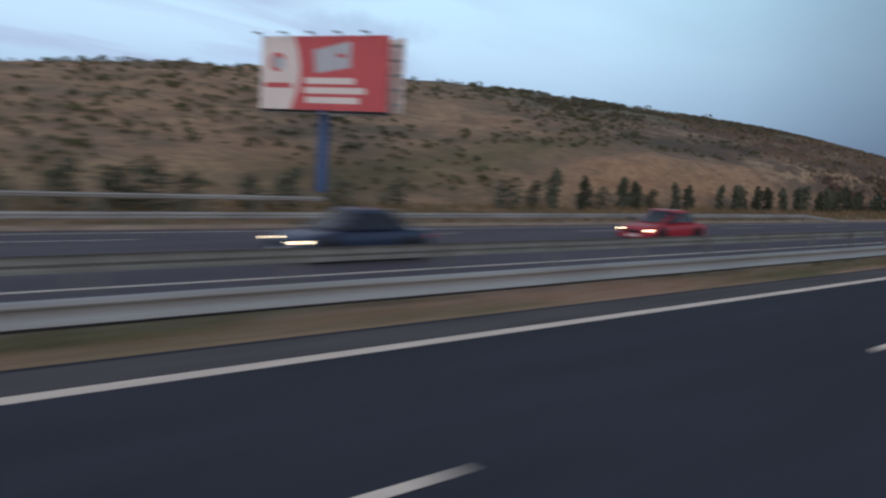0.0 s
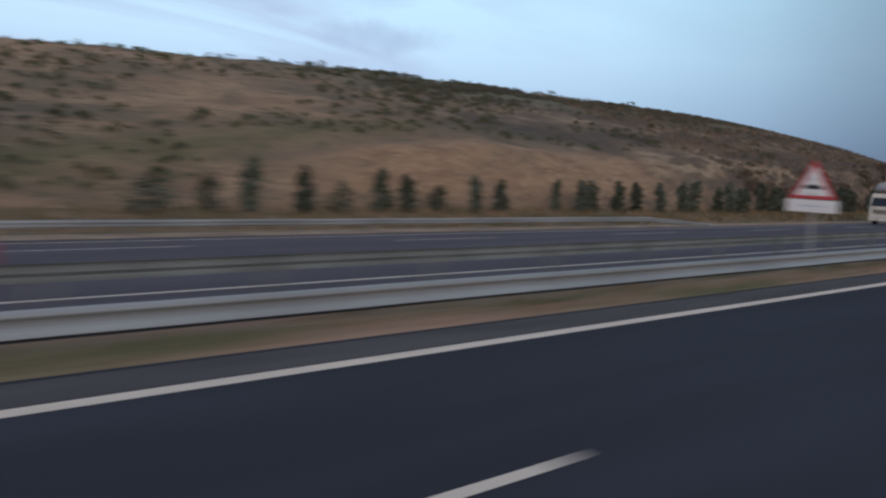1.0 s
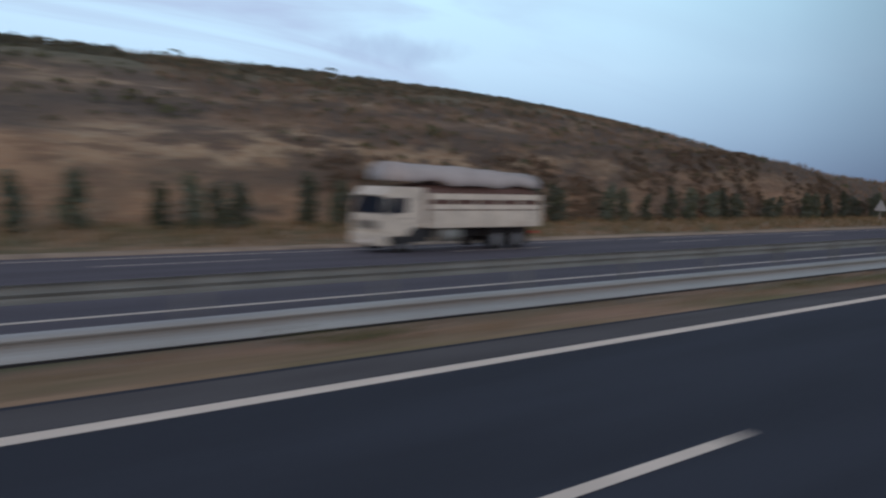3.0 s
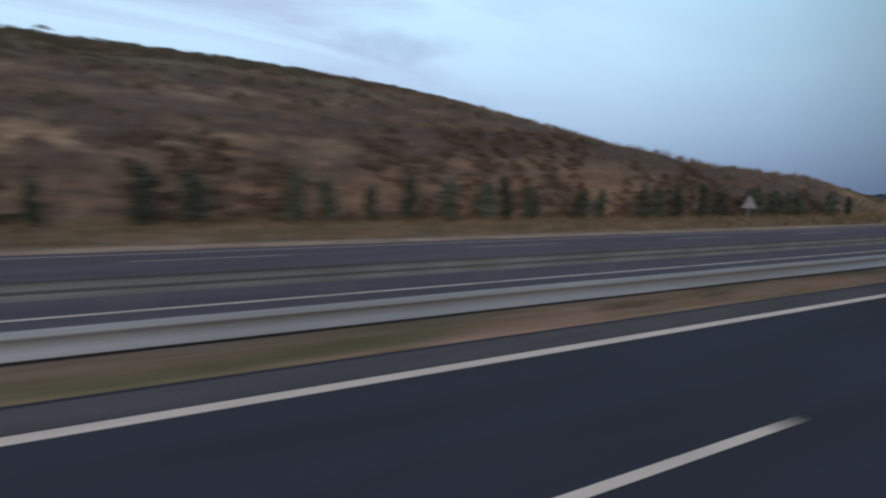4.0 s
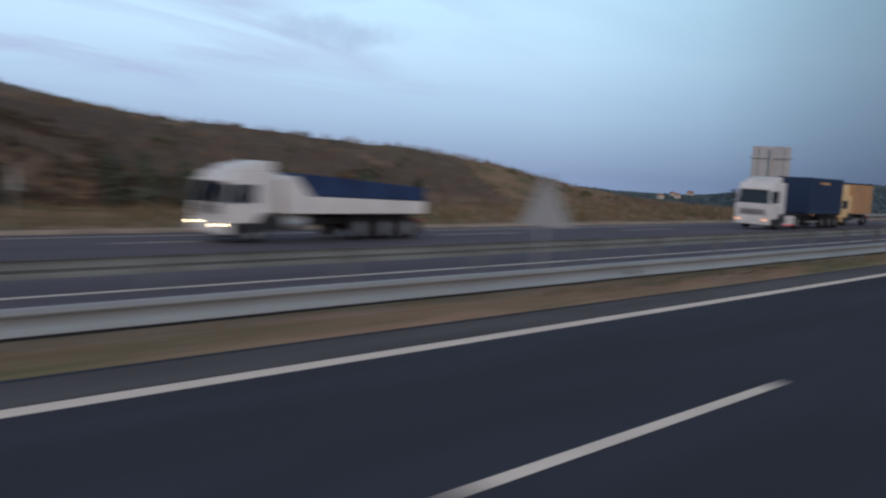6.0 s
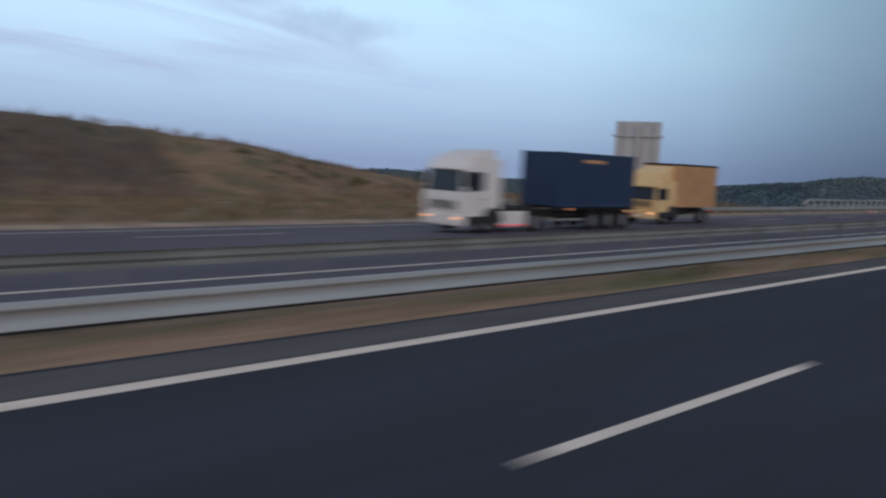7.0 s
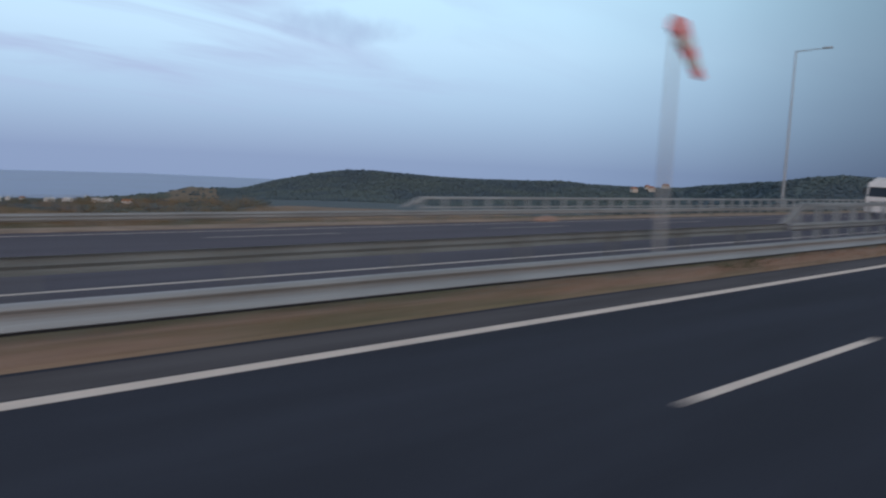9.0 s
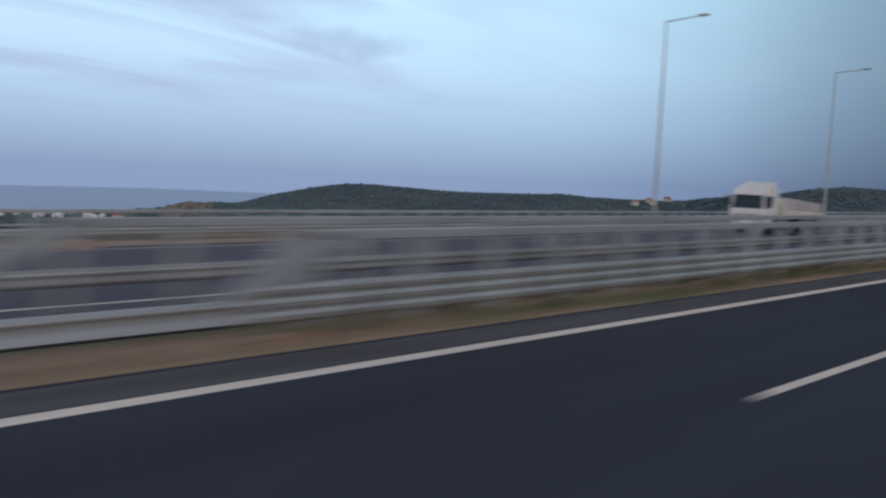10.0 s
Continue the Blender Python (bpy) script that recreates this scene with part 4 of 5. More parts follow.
    wheels(g, [(x, s * (w - 0.085), 0.33) for x in (-L + 0.82, L - 0.82) for s in (-1, 1)], CAR_WHEEL)
    return g


car("suv", "silver hatchback with glowing tail lights and dark windows", SILVER, pose(137.3, 6.15, 0.04), 3.85, 1.78, 1.55, True, lit_rear=True)
car("car", "dark blue saloon car with lit headlights", NAVY, pose(12.3, 17.4, far_z(17.4), 0, 0, 180), 4.4, 1.76, 1.43, False)
car("car", "red saloon car with lit headlights", CAR_RED, pose(29.9, 18.9, far_z(18.9), 0, 0, 180), 4.4, 1.76, 1.44, False)


def cab(g, L, top, paint, deflector=0.0, light=HEAD):
    """A forward-control cab whose front is at x = L; width 2.45."""
    b = L - 2.15
    side = [(b, 0.75), (L - 0.10, 0.75), (L, 1.0), (L + 0.02, 1.55), (L - 0.16, top - 0.35), (L - 0.45, top), (b, top)]
    c = part("cab", prism(side, -1.2, 1.2, bevel=0.06), paint, g)
    wz0 = min(1.80, top - 1.15)
    wz1 = min(top - 0.42, wz0 + 0.88)

    def fx(z):
        return L + 0.02 - 0.18 * (z - 1.55) / max(top - 0.35 - 1.55, 0.1)

    scr = loft([[(fx(z) + dx, y, z) for z, y in ((wz0, -1.08), (wz0, 1.08), (wz1, 0.98), (wz1, -0.98))] for dx in (0.004, 0.02)])
    part("windscreen", scr, GLASS, c, "dark windscreen")
    for s in (-1, 1):
        win = [(b + 0.95, wz0 + 0.08), (L - 0.28, wz0 - 0.02), (L - 0.40, wz1 - 0.04), (b + 0.95, wz1 - 0.04)]
        part("side_window", loft([[(x, s * y, z) for x, z in win] for y in (1.203, 1.212)]), GLASS, c)
        part("step", box(L - 1.3, L - 0.45, s * 1.08 - 0.12, s * 1.08 + 0.12, 0.42, 0.72, 0.03), BLACK, c)
        part("mirror", box(L - 0.05, L + 0.1, s * 1.42 - 0.1, s * 1.42 + 0.1, wz1 - 0.65, wz1 - 0.05, 0.03), BLACK, c)
        part("mirror_arm", tube((L - 0.2, s * 1.18, wz1 - 0.1), (L + 0.02, s * 1.42, wz1 - 0.1), 0.02, 0.02, 6), BLACK, c)
        part("headlight", box(L + 0.0, L + 0.09, s * 0.92 - 0.17, s * 0.92 + 0.17, 0.64, 0.73, 0.02), light, g, "lit headlight" if light is not LENS else "clear headlight")
    part("grille", box(L + 0.0, L + 0.05, -0.85, 0.85, 1.05, 1.38, 0.01), BLACK, c, "black grille")
    for i in range(3):
        part("grille_bar", box(L + 0.045, L + 0.07, -0.83, 0.83, 1.10 + i * 0.1, 1.13 + i * 0.1), paint, c)
    part("bumper", box(L - 0.25, L + 0.08, -1.22, 1.22, 0.35, 0.86, 0.06), paint, g)
    part("plate", box(L + 0.08, L + 0.095, -0.26, 0.26, 0.45, 0.56), WHITE, g)
    part("wiper", tube((fx(wz0) + 0.03, -0.1, wz0 + 0.03), (fx(wz0) + 0.03, 0.6, wz0 + 0.12), 0.012, 0.008, 6), BLACK, c)
    if deflector:
        part("wind_deflector", prism([(b + 0.1, top), (L - 0.55, top), (L - 0.85, top + deflector * 0.5), (b + 0.3, top + deflector), (b + 0.1, top + deflector)], -1.0, 1.0, bevel=0.05), paint, c)
    part("sun_visor", box(fx(wz1) - 0.12, fx(wz1) + 0.20, -1.08, 1.08, wz1 + 0.02, wz1 + 0.10, 0.025), paint, c)
    for s in (-1, 1):
        for x in (b + 0.80, L - 0.22):
            part("door_seam", box(x - 0.008, x + 0.008, s * 1.203 - 0.004, s * 1.203 + 0.004, 0.80, wz1 + 0.06), BLACK, c)
        part("door_handle", box(b + 0.86, b + 1.06, s * 1.215 - 0.015, s * 1.215 + 0.015, 1.48, 1.53, 0.008), BLACK, c)
        part("corner_panel", box(L - 0.28, L + 0.03, s * 1.17 - 0.05, s * 1.17 + 0.05, 0.95, wz0 - 0.08, 0.03), paint, c)
        part("wheel_arch", prism([(L - 1.85 + 0.66 * math.cos(t), 0.5 + 0.66 * math.sin(t)) for t in [math.pi * i / 10 for i in range(11)]], s * 1.19 - 0.03, s * 1.19 + 0.03), BLACK, c)
        part("fog_light", box(L + 0.07, L + 0.10, s * 0.95 - 0.09, s * 0.95 + 0.09, 0.42, 0.52, 0.02), LENS, g)
    return c


def frame_and_wheels(g, x0, x1, axles):
    part("chassis", box(x0, x1, -0.45, 0.45, 0.62, 0.95, 0.03), CHASSIS, g, "dark steel chassis")
    spots = []
    for x in axles:
        for s in (-1, 1):
            spots.append((x, s * 1.03, 0.5))
        part("axle", tube((x, -1.0, 0.5), (x, 1.0, 0.5), 0.07), CHASSIS, g)
    wheels(g, spots, TRUCK_WHEEL)
    for x in axles[1:]:
        for s in (-1, 1):
            part("mudguard", box(x - 0.62, x + 0.62, s * 1.03 - 0.16, s * 1.03 + 0.16, 1.03, 1.07, 0.01), BLACK, g)
            part("mud_flap", box(x - 0.66, x - 0.63, s * 1.03 - 0.16, s * 1.03 + 0.16, 0.25, 0.8), BLACK, g)
    for s in (-1, 1):
        part("rear_light", box(x0 - 0.03, x0 + 0.05, s * 0.9 - 0.15, s * 0.9 + 0.15, 0.72, 0.85, 0.01), SIGN_RED, g)


def tipper(at):
    """Cream lorry with slatted drop sides and a sheeted load."""
    g = thing("truck", "old cream lorry with slatted sides and a grey sheeted load", "truck", at=at)
    cab(g, 4.65, 2.85, CREAM, light=LENS)
    frame_and_wheels(g, -4.6, 4.0, (3.5, -1.9, -3.2))
    part("fuel_tank", tube((0.4, 0.95, 0.75), (1.5, 0.95, 0.75), 0.3, 0.3, 16), STEEL_DULL, g)
    body = part("cargo_body", box(-4.65, 2.3, -1.24, 1.24, 1.08, 1.25, 0.02), CREAM, g, "cream drop-side body")
    for s in (-1, 1):
        for z0, z1 in ((1.25, 1.85), (1.90, 2.12), (2.34, 2.60)):
            part("side_board", box(-4.65, 2.3, s * 1.22 - 0.03, s * 1.22 + 0.03, z0, z1, 0.01), CREAM, body)
        for i in range(6):
            x = -4.6 + i * 1.37
            part("stake", box(x - 0.05, x + 0.05, s * 1.26 - 0.03, s * 1.26 + 0.03, 1.1, 2.62), CREAM, body)
    for x in (-4.63, 2.27):
        part("end_board", box(x - 0.03, x + 0.03, -1.2, 1.2, 1.25, 2.6, 0.01), CREAM, body)
    n, rings = 14, []
    for i in range(n + 1):
        x = -4.5 + 7.0 * i / n
        hgt = 2.62 + 0.15 * noise.noise(Vector((x, 0.3, 1)))
        rings.append([(x, 1.18 * math.cos(t), hgt + 0.42 * math.sin(t)) for t in [math.pi * k / 8 for k in range(9)]] + [(x, -1.15, 1.3), (x, 1.15, 1.3)])
    part("load", loft(rings), BROWN, g, "dark brown load")
    rings = []
    for i in range(n + 1):
        x = -4.55 + 8.4 * i / n
        top = 3.95 - 0.32 * (1 - i / n) + 0.1 * noise.noise(Vector((x * 0.9, 1.7, 0)))
        low = 3.0 + 0.20 * noise.noise(Vector((x * 0.8, 5, 2))) + (0.12 if i > n * 0.7 else -0.05)
        prof = [(1.22, low), (1.16, low + 0.35), (0.85, top - 0.12), (0.3, top), (-0.3, top), (-0.85, top - 0.12), (-1.16, low + 0.35), (-1.22, low)]
        rings.append([(x, y, z) for y, z in prof])
    tp = part("tarpaulin", loft(rings), TARP, g, "bulging grey tarpaulin over the load")
    tp.data.polygons.foreach_set("use_smooth", [True] * len(tp.data.polygons))
    return g


tipper(pose(110.15, 28.3, far_z(28.3), 0, 0, 180))


def tank_lorry(at, label, low, upper, top=2.6, deflector=0.4, light=HEAD, long=9.4):
    """White cab with a low-sided body under a sheet."""
    g = thing("truck", label, "truck", at=at)
    L = long / 2
    cab(g, L, top, TRUCK_WHITE, deflector, light=light)
    frame_and_wheels(g, -L + 0.1, L - 0.6, (L - 1.2, -L + 3.4, -L + 2.1, -L + 0.9))
    body = part("cargo_body", prism([(-L, 1.1), (L - 2.5, 1.1), (L - 2.3, 2.35), (L - 2.9, 2.5), (L - 3.6, 1.75), (-L, 1.62)], -1.22, 1.22, bevel=0.03), low, g)
    for i in range(7):
        x = -L + 0.3 + i * (long - 4.2) / 6
        for s in (-1, 1):
            part("rib", box(x - 0.04, x + 0.04, s * 1.24 - 0.03, s * 1.24 + 0.03, 1.1, 1.62), low, body)
    sheet = [(-L + 0.05, 1.64), (L - 3.65, 1.76), (L - 3.0, 2.52), (L - 3.3, 2.6), (-L + 0.05, 2.2)]
    part("tarpaulin", prism(sheet, -1.18, 1.18, bevel=0.05), upper, g, "sheet drawn over the body")
    part("fuel_tank", tube((L - 3.4, 0.95, 0.75), (L - 2.4, 0.95, 0.75), 0.3, 0.3, 16), STEEL, g)
    return g


tank_lorry(pose(192.2, 26.4, far_z(26.4), 0, 0, 180), "white lorry with lit headlights and a dark blue sheeted body", TRUCK_WHITE, TARP_BLUE)
tank_lorry(pose(345.9, 25.8, far_z(25.8), 0, 0, 180), "white lorry with a pale grey body on the bridge", CREAM, TARP, top=3.2, deflector=0.45, light=LENS, long=9.6)


def container_lorry(at):
    """Tractor unit, open coupling gap, and a box container on a skeletal trailer."""
    g = thing("truck", "white lorry pulling a dark blue box container on a trailer", "truck", at=at)
    c = cab(g, 6.6, 3.2, TRUCK_WHITE, 0.42, light=ORANGE_LAMP)
    frame_and_wheels(g, -6.3, 5.9, (5.2, 1.9, -2.6, -3.9, -5.2))
    for s in (-1, 1):
        part("side_fairing", box(4.30, 4.48, s * 1.10 - 0.10, s * 1.10 + 0.10, 0.95, 3.25, 0.04), TRUCK_WHITE, c)
        skirt = part("side_skirt", box(2.55, 4.25, s * 1.14 - 0.06, s * 1.14 + 0.06, 0.38, 0.98, 0.03), TRUCK_WHITE, g, "white side skirt with a red lower edge")
        part("skirt_edge", box(2.6, 4.2, s * 1.15 - 0.06, s * 1.15 + 0.06, 0.33, 0.375), TAIL, skirt, "glowing red edge")
        part("trailer_rail", box(-6.35, 0.75, s * 0.95 - 0.06, s * 0.95 + 0.06, 0.98, 1.13, 0.01), CHASSIS, g, "dark steel rail")
        part("side_guard", box(-1.8, 0.6, s * 1.17 - 0.02, s * 1.17 + 0.02, 0.50, 0.62, 0.01), STEEL_DULL, g)
        part("landing_leg", box(-0.35, -0.23, s * 0.75 - 0.06, s * 0.75 + 0.06, 0.14, 1.0, 0.01), CHASSIS, g)
        part("marker_light", box(-0.9, -0.78, s * 1.02 - 0.02, s * 1.02 + 0.02, 1.02, 1.07, 0.005), ORANGE_LAMP, g)
    part("deck", box(1.2, 4.3, -0.95, 0.95, 0.97, 1.10, 0.02), CHASSIS, g, "dark deck behind the cab")
    part("air_tank", tube((2.9, -0.5, 1.30), (2.9, 0.5, 1.30), 0.17, 0.17, 12), STEEL_DULL, g)
    part("fifth_wheel", box(1.3, 2.2, -0.5, 0.5, 1.10, 1.17, 0.03), BLACK, g)
    k = part("container", box(-5.86, 0.2, -1.20, 1.20, 1.15, 3.75, 0.03), TRUCK_BLUE, g, "dark blue ribbed container")
    for i in range(19):
        x = -5.66 + i * 0.297
        for s in (-1, 1):
            part("rib", box(x, x + 0.14, s * 1.212 - 0.014, s * 1.212 + 0.014, 1.32, 3.60), TRUCK_BLUE, k)
    for s in (-1, 1):
        part("lettering", box(-3.2, -1.5, s * 1.231 - 0.004, s * 1.231 + 0.004, 3.28, 3.44), YELLOW_BOX, k, "faded ochre bar")
        for x in (-5.80, 0.14):
            part("corner_post", box(x - 0.08, x + 0.08, s * 1.17 - 0.07, s * 1.17 + 0.07, 1.14, 3.77, 0.01), TRUCK_BLUE, k)
        for z in (1.20, 3.68):
            part("edge_rail", box(-5.72, 0.06, s * 1.18 - 0.05, s * 1.18 + 0.05, z - 0.05, z + 0.06, 0.01), TRUCK_BLUE, k)
    return g


container_lorry(pose(232.8, 24.5, far_z(24.5), 0, 0, 180))


def box_lorry(at):
    g = thing("truck", "yellow box lorry with an ochre curtain-sided body", "truck", at=at)
    cab(g, 3.5, 2.62, YELLOW, 0.88, light=ORANGE_LAMP)
    frame_and_wheels(g, -3.4, 2.9, (2.4, -2.0))
    c = part("cargo_body", box(-3.45, 1.25, -1.22, 1.22, 1.05, 3.6, 0.03), YELLOW_BOX, g, "ochre curtain-sided body")
    part("roof_edge", box(-3.5, 1.28, -1.25, 1.25, 3.56, 3.68, 0.02), CHASSIS, c, "dark roof edge")
    for i in range(9):
        x = -3.2 + i * 0.5
        for s in (-1, 1):
            part("strap", box(x - 0.025, x + 0.025, s * 1.225 - 0.012, s * 1.225 + 0.012, 1.05, 3.5), BLACK, c)
    for s in (-1, 1):
        part("side_guard", box(-1.2, 1.5, s * 1.175 - 0.025, s * 1.175 + 0.025, 0.5, 0.62, 0.01), STEEL_DULL, g)
    return g


box_lorry(pose(247.4, 26.3, far_z(26.3), 0, 0, 180))

# ---- plants ----
rng = np.random.default_rng(7)


def leaf_cloud(points, size, seed, squash=0.7):
    """Small leaf sprays, two crossed and tilted quads each, one at every point."""
    r = np.random.default_rng(seed)
    vs, fs = [], []
    for (x, y, z), s in zip(points, size):
        for _ in range(2):
            a, t = r.uniform(0, 6.283), r.uniform(-0.9, 0.9)
            u = Vector((math.cos(a), math.sin(a), 0))
            w = Vector((-math.sin(a) * math.sin(t), math.cos(a) * math.sin(t), math.cos(t))) * squash
            k = len(vs)
            c = Vector((x, y, z))
            e = r.uniform(0.6, 1.15, 5)
            vs += [tuple(c - u * s * e[0]), tuple(c - w * s * e[1]), tuple(c + u * s * e[2]), tuple(c + w * s * e[3]), tuple(c + (u + w) * s * 0.3 * e[4])]
            fs += [(k, k + 1, k + 4), (k + 1, k + 2, k + 4), (k + 2, k + 3, k + 4), (k + 3, k, k + 4)]
    return vs, fs


def shrub_meshes(seed, h, w):
    """A young upright evergreen: tapered trunk with limbs, and a ragged crown of sprays."""
    r = np.random.default_rng(seed)
    tr = tube((0, 0, 0), (0.05 * r.uniform(-1, 1), 0, h * 0.85), 0.06, 0.015, 7)
    for i in range(9):
        z = h * r.uniform(0.15, 0.8)
        a = r.uniform(0, 6.28)
        tube((0, 0, z), (math.cos(a) * w * 0.4, math.sin(a) * w * 0.4, z + 0.25), 0.02, 0.006, 5, tr)
    pts, size = [], []
    lobes = [(r.uniform(-0.25, 0.25) * w, r.uniform(-0.25, 0.25) * w, h * (0.14 + 0.115 * k), r.uniform(0.40, 0.56)) for k in range(7)]
    for i in range(420):
        lx, ly, lz, lr = lobes[int(r.integers(0, 7))]
        d = r.normal(0, 1, 3)
        d /= np.linalg.norm(d)
        k = r.uniform(0.55, 1.0)
        z = lz + d[2] * lr * h * 0.36 * k
        if z < 0.1:
            continue
        taper = 1 - 0.55 * max(0, (z / h - 0.45)) / 0.55
        pts.append((lx + d[0] * lr * w * k * taper, ly + d[1] * lr * w * k * taper, z))
        size.append(r.uniform(0.10, 0.20))
    vs, fs = leaf_cloud(pts, size, seed + 100)
    return finish(tr, "trunk", WOOD), from_lists("crown", vs, fs, LEAF)


KINDS = [shrub_meshes(20 + i, 3.0, (1.05, 1.2, 1.35, 1.1, 1.7, 1.25)[i]) for i in range(6)]
BIG = [shrub_meshes(40 + i, 3.6, 3.0) for i in range(3)]


def ground_at(x, y):
    return float(ground_height(np.array([float(x)]), np.array([float(y)]))[0])


def plant(kind, x, y, s, label, name="shrub"):
    g = thing(name, label, "shrub", "planted shrubs along the slope", at=pose(x, y, ground_at(x, y) - 0.08, 0, 0, float(rng.uniform(0, 360))) @ Matrix.Diagonal((s * rng.uniform(0.85, 1.1), s, s * rng.uniform(0.9, 1.1), 1)))
    part("trunk", kind[0], None, g)
    part("crown", kind[1], None, g)


ROW_X = (50.2, 53.4, 59.4, 62.0, 67.8, 70.7, 77.1, 79.9, 81.6, 85.0, 88.1, 91.4, 94.4, 97.3, 101.6, 103.3, 104.7, 106.0, 110.7, 112.6, 115.0, 120.4, 121.6, 124.5,
         129.7, 132.5, 138.6, 141.2, 144.4, 147.0, 150.6, 154.1, 156.2, 159.0, 164.2, 166.9, 172.5, 174.8, 177.3, 181.3, 184.1, 190.2, 192.0, 194.3, 198.0, 200.2, 206.8, 211.5)
for x in ROW_X:
    plant(KINDS[int(rng.integers(0, 6))], x, 42.3 + rng.uniform(-0.4, 0.4), float(rng.uniform(0.85, 1.1)), "dark green upright shrub at the foot of the bank")
for x, y, s in ((-6, 40.5, 0.9), (2, 40.5, 0.8), (7.8, 40.0, 0.7), (11.2, 39.6, 0.74), (13.6, 39.4, 0.70), (14.8, 39.2, 0.80), (17.1, 39.4, 0.66), (20.8, 39.2, 0.72), (23.4, 39.5, 0.72), (27.5, 40.5, 0.6), (33, 42, 0.6), (44, 41.6, 0.75), (47.4, 42.2, 0.66), (56.3, 42.4, 0.6), (64.8, 42.8, 0.55)):
    plant(BIG[int(rng.integers(0, 3))], x, y, s, "broad dark green bush behind the upper guard rail", "bush")

# low scrub over the hillside, one object
pts, size = [], []
for k in range(4200):
    x, y = rng.uniform(-40, 250) if k % 2 else rng.uniform(-45, 95), rng.uniform(46, 92)
    if noise.noise(Vector((x * 0.05, y * 0.07, 9))) < -0.25 or (50 < x < 112 and y < 52):
        continue
    s = rng.uniform(0.18, 0.42) * (1.7 if rng.random() < 0.12 else 1)
    z = ground_at(x, y)
    for _ in range(16):
        d = rng.normal(0, 1, 3)
        d /= np.linalg.norm(d)
        pts.append((x + d[0] * s * 0.85, y + d[1] * s * 0.85, z + abs(d[2]) * s * 0.75 + 0.05))
        size.append(s * 0.34)
vs, fs = leaf_cloud(pts, size, 5)
tagged(new("scrub", from_lists("scrub", vs, fs, SCRUB)), "low dark scrub bushes scattered over the dry hillside", "scrub", kind="stuff")

# thick dark brush on the bank behind the planted row
pts, size = [], []
for _ in range(1500):
    x = rng.uniform(114, 212)
    y = rng.uniform(42.8, 48.0)
    if noise.noise(Vector((x * 0.13, y * 0.3, 4))) < -0.05:
        continue
    s = rng.uniform(0.25, 0.6)
    z = ground_at(x, y)
    for _ in range(14):
        d = rng.normal(0, 1, 3)
        d /= np.linalg.norm(d)
        pts.append((x + d[0] * s * 0.9, y + d[1] * s * 0.7, z + abs(d[2]) * s * 0.95 + 0.05))
        size.append(s * 0.36)
vs, fs = leaf_cloud(pts, size, 15)
tagged(new("brush", from_lists("brush", vs, fs, BRUSH)), "dark brown and green brush on the roadside bank", "brush", kind="stuff")

# low bushes that thicken towards the crest
pts, size = [], []
for _ in range(2600):
    x = rng.uniform(80, 205)
    cy = float(np.interp(x, CREST_X, CREST_Y))
    y = cy - abs(rng.normal(0, 7))
    if noise.noise(Vector((x * 0.06, y * 0.12, 2))) < -0.15:
        continue
    s = rng.uniform(0.25, 0.6)
    z = ground_at(x, y)
    for _ in range(12):
        d = rng.normal(0, 1, 3)
        d /= np.linalg.norm(d)
        pts.append((x + d[0] * s * 0.9, y + d[1] * s * 0.8, z + abs(d[2]) * s * 0.7 + 0.05))
        size.append(s * 0.36)
vs, fs = leaf_cloud(pts, size, 16)
tagged(new("hill_brush", from_lists("hill_brush", vs, fs, GREY_SCRUB)), "grey-green bushes thickening towards the hilltop", "scrub", kind="stuff")

# ragged small trees along the crest
pts, size = [], []
for _ in range(320):
    x = rng.uniform(-40, 262)
    if x < 70 and rng.random() < 0.55:
        continue
    y = float(np.interp(x, CREST_X, CREST_Y)) + rng.uniform(-3, 3)
    s = rng.uniform(0.22, 0.5) * (1.7 if rng.random() < 0.12 else 1)
    z = ground_at(x, y)
    for _ in range(14):
        d = rng.normal(0, 1, 3)
        d /= np.linalg.norm(d)
        pts.append((x + d[0] * s * 0.8, y + d[1] * s * 0.8, z + s * 0.5 + d[2] * s * 0.7))
        size.append(s * 0.32)
vs, fs = leaf_cloud(pts, size, 6)
tagged(new("crest_scrub", from_lists("crest_scrub", vs, fs, SCRUB)), "ragged bushes along the crest of the hill", "scrub", kind="stuff")


def tufts(name, label, n, xr, yr, hgt, mat, zf, seed):
    r = np.random.default_rng(seed)
    vs, fs = [], []
    for _ in range(n):
        x, y = r.uniform(*xr), r.uniform(*yr)
        z = zf(x, y) - 0.02
        for _ in range(3):
            a = r.uniform(0, 6.28)
            h = hgt * r.uniform(0.5, 1.3)
            lean = r.uniform(0.1, 0.5) * h
            w = 0.03 + 0.05 * h
            k = len(vs)
            vs += [(x - w * math.sin(a), y + w * math.cos(a), z), (x + w * math.sin(a), y - w * math.cos(a), z), (x + lean * math.cos(a), y + lean * math.sin(a), z + h)]
            fs.append((k, k + 1, k + 2))
    return tagged(new(name, from_lists(name, vs, fs, mat)), label, "grass", kind="stuff")


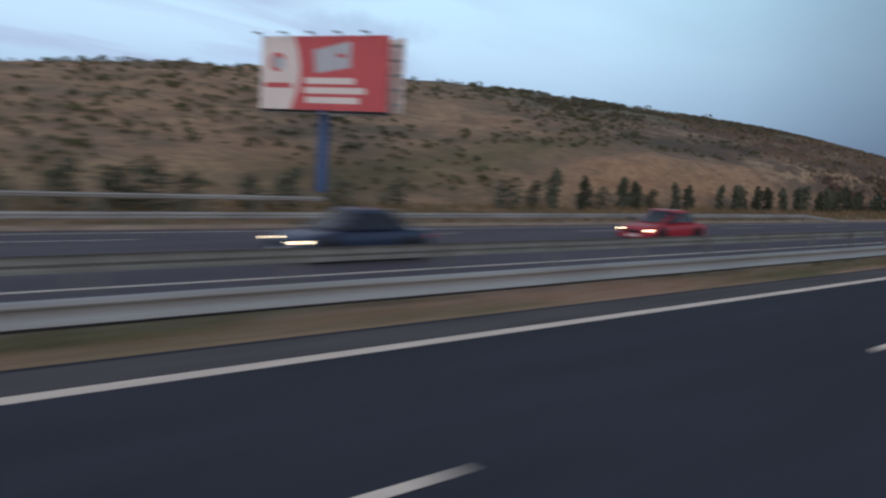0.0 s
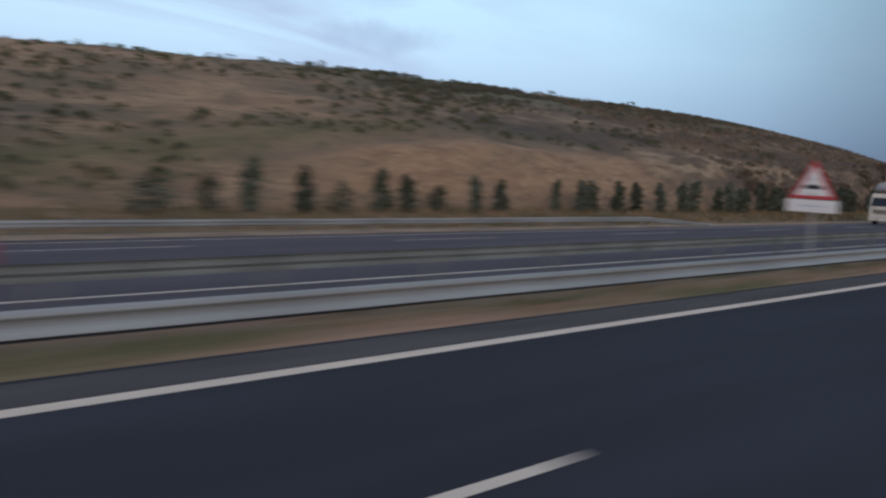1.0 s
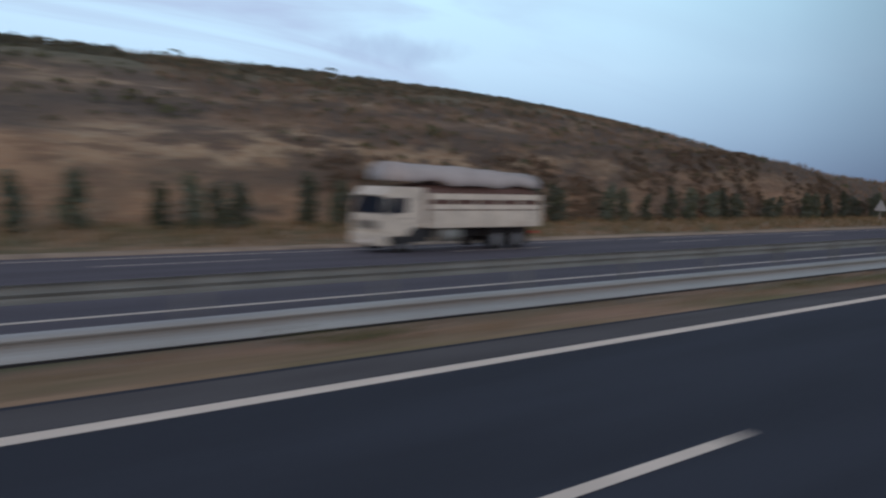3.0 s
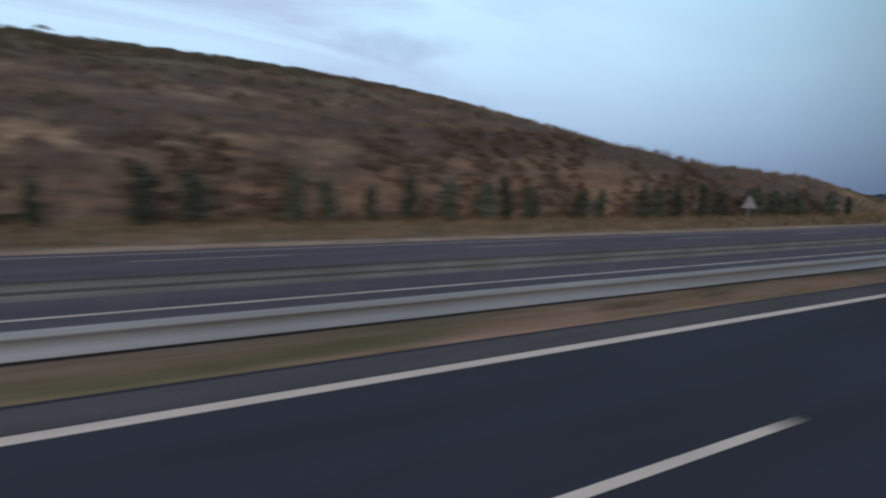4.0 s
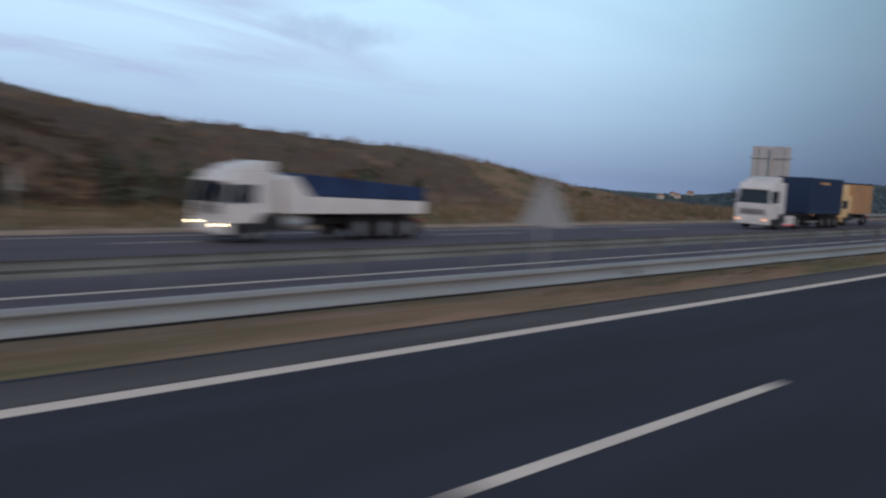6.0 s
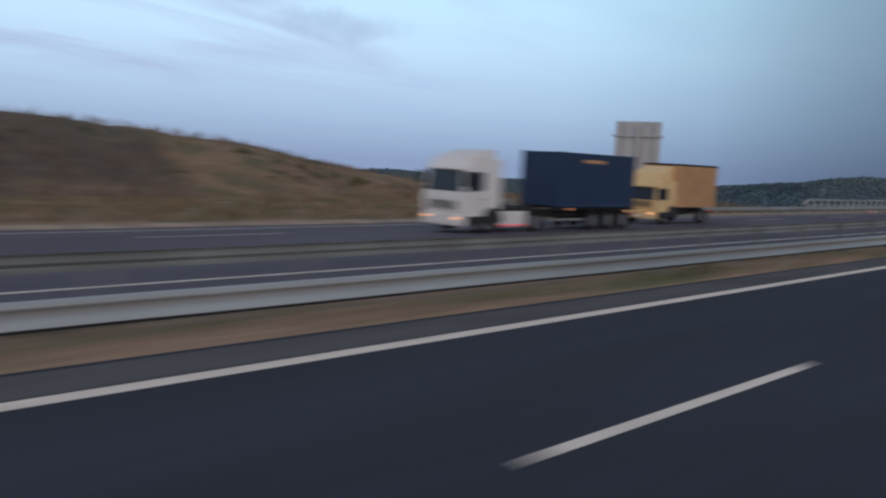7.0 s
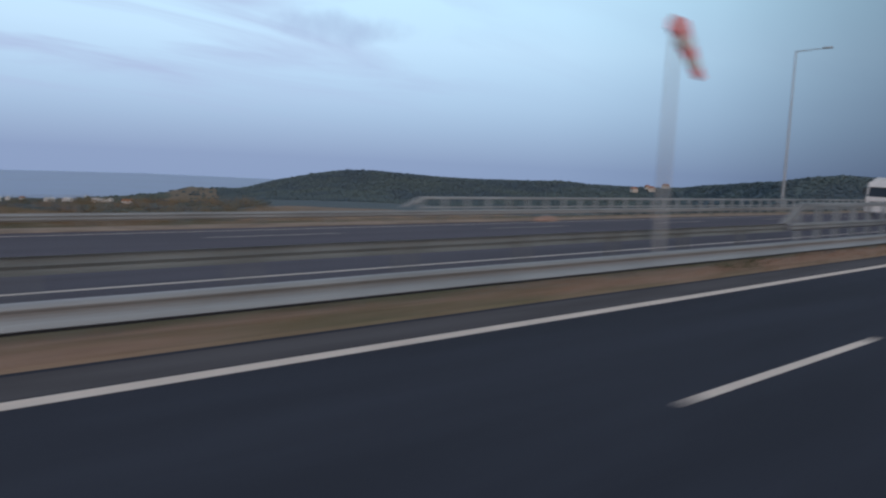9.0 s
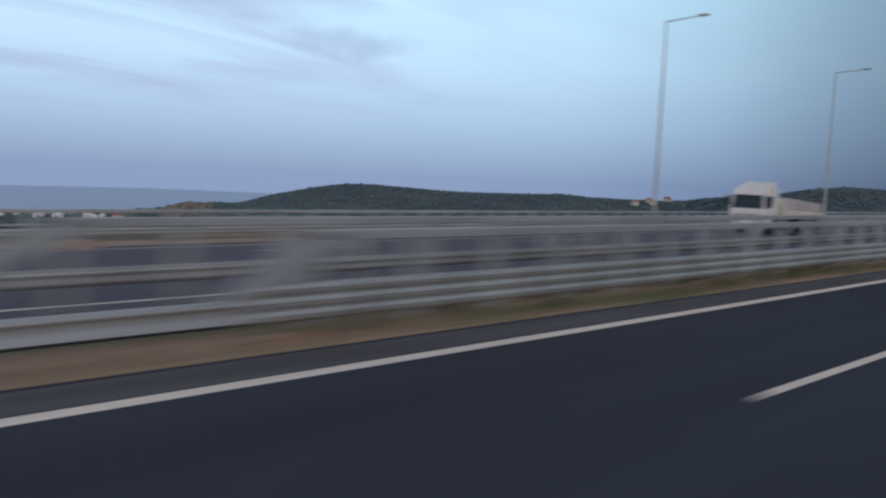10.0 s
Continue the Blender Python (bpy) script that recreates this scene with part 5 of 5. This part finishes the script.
med_z = lambda x, y: float(np.interp(y, (8.9, 8.98, 9.2, 10.0, 11.2, 12.2), (0.05, 0.03, 0.10, 0.13, 0.06, 0.02)))
tufts("median_grass", "dry brown grass tufts on the median", 9000, (-10, 330), (9.08, 11.9), 0.13, MEDIAN_GRASS, med_z, 11)
tufts("verge_grass", "dry straw-coloured grass at the foot of the slope", 9000, (-30, 285), (35, 44.5), 0.45, VERGE_GRASS, lambda x, y: float(np.interp(y, (34, 36, 43.5), (-0.86, -0.86, -0.45))), 12)
tufts("slope_grass", "dry grass and weeds on the bank", 14000, (110, 262), (44, 80), 0.5, STRAW, lambda x, y: ground_at(x, y), 13)

# green weeds here and there on the median, one object
pts, size = [], []
for k in range(125):
    x, y, s = rng.uniform(-10, 330) if k < 85 else rng.uniform(294, 330), rng.uniform(9.35, 11.8), rng.uniform(0.12, 0.32)
    long = rng.uniform(1, 5)
    for _ in range(26):
        d = rng.normal(0, 1, 3)
        pts.append((x + d[0] * s * long, y + d[1] * s * 0.5, med_z(x, y) + 0.03 + abs(d[2]) * s * 0.4))
        size.append(s * rng.uniform(0.2, 0.4))
vs, fs = leaf_cloud(pts, size, 14)
tagged(new("median_weeds", from_lists("median_weeds", vs, fs, SCRUB)), "low green weeds growing in the dry median grass", "weeds", kind="stuff")

# trees on the hills far off, haze painted into their colour, one object
GOLD = (1 + 5 ** 0.5) / 2
ICO_V = np.array([(a, b * GOLD, 0) for a in (-1, 1) for b in (-1, 1)] + [(0, a, b * GOLD) for a in (-1, 1) for b in (-1, 1)] + [(b * GOLD, 0, a) for a in (-1, 1) for b in (-1, 1)]) / math.hypot(1, GOLD)
hull = bmesh.new()
for v in ICO_V:
    hull.verts.new(v)
hull.verts.ensure_lookup_table()
bmesh.ops.convex_hull(hull, input=list(hull.verts))
hull.verts.index_update()
ICO_F = [[v.index for v in f.verts] for f in hull.faces]
ICO_V = np.array([v.co[:] for v in hull.verts])
hull.free()


def crowns(name, label, spots, mat, seed, flat=0.42):
    """Many far crowns, each an uneven lump of twenty faces, in one object."""
    r = np.random.default_rng(seed)
    vs, fs = [], []
    for x, y, z, s in spots:
        k = len(vs)
        lump = ICO_V * r.uniform(0.65, 1.2, (12, 1)) * (s, s, s * flat * r.uniform(0.8, 1.25))
        vs += [(x + p[0], y + p[1], z + s * 0.25 + p[2]) for p in lump]
        fs += [[k + i for i in f] for f in ICO_F]
    return tagged(new(name, from_lists(name, vs, fs, mat, smooth=True)), label, "woods", kind="stuff")


spots = []
for _ in range(17000):
    b = math.radians(rng.uniform(8, 63))
    dd = float(np.interp(math.degrees(b), (8, 24, 30, 40), (820, 900, 1350, 1500)))
    d = dd * rng.uniform(0.72, 1.04)
    x, y = 270 + d * math.cos(b), d * math.sin(b)
    if y < 150:
        continue
    s = rng.uniform(2.2, 4.2) * dd / 1400
    if rng.random() < 0.02:
        s *= 1.5
    spots.append((x, y, ground_at(x, y), s))
crowns("hazed_forest", "woods covering the distant hills, haze tinted into their green", spots, HAZED_FOREST, 8)

# ---- houses far off ----


def house(x, y, w, d, h, wall, roof_mat, label, turn_deg, lift=0.0):
    g = thing("house", label, "house", "distant houses", at=pose(x, y, ground_at(x, y) + lift - 1, 0, 0, turn_deg))
    part("wall", box(-w / 2, w / 2, -d / 2, d / 2, 0, h + 1), wall, g)
    rf = loft([[(xx, -d / 2 - 0.6, h + 1), (xx, d / 2 + 0.6, h + 1), (xx, 0, h + 1 + d * 0.32)] for xx in (-w / 2 - 0.6, w / 2 + 0.6)])
    part("roof", rf, roof_mat, g)
    for i in range(max(2, int(w / 4))):
        xx = -w / 2 + (i + 0.5) * w / max(2, int(w / 4))
        for s in (-1, 1):
            part("window", box(xx - 0.6, xx + 0.6, s * d / 2 - 0.06, s * d / 2 + 0.06, h * 0.45 + 1, h * 0.45 + 2.4), GLASS, g)
    return g


for k in range(4):
    b, d = math.radians(31.2 + k * 0.62 + 0.3 * (k % 2)), 1330 - 30 * (k % 2)
    house(270 + d * math.cos(b), d * math.sin(b), 10 + 4 * (k % 3), 9, 4 + (k % 2), WALL, ROOF, "distant house with an orange tiled roof among trees", 20 * k, 3.5)
for k in range(34):
    b, d = math.radians(rng.uniform(69, 84)), rng.uniform(950, 1900)
    house(270 + d * math.cos(b), d * math.sin(b), float(rng.uniform(6, 12)), float(rng.uniform(6, 8)), float(rng.uniform(2.5, 4)), WALL_WHITE, ROOF if k % 5 == 0 else WALL_WHITE, "small pale building on the coastal plain", float(rng.uniform(0, 180)), 1.5)
spots = []
for _ in range(1800):
    b, d = math.radians(rng.uniform(60, 84)), rng.uniform(420, 2300)
    x, y = 270 + d * math.cos(b), d * math.sin(b)
    spots.append((x, y, ground_at(x, y), rng.uniform(2.5, 5)))
crowns("plain_trees", "scattered haze-tinted trees over the coastal plain", spots, HAZED_FOREST, 9)

# a small heap of rubble at the edge of the far carriageway, by the bridge
heap = bmesh.new()
bmesh.ops.create_icosphere(heap, subdivisions=3, radius=1.0)
for v in heap.verts:
    k = 1 + 0.28 * noise.noise(v.co * 1.7) + 0.14 * noise.noise(v.co * 5)
    v.co = Vector((v.co.x * 0.95 * k, v.co.y * 0.6 * k, max(v.co.z, -0.1) * 0.34 * k))
tagged(new("rubble_heap", finish(heap, "rubble_heap", EARTH)), "small heap of pale reddish rubble at the road edge", "rubble heap").matrix_basis = pose(299.3, 31.6, far_z(31.6))
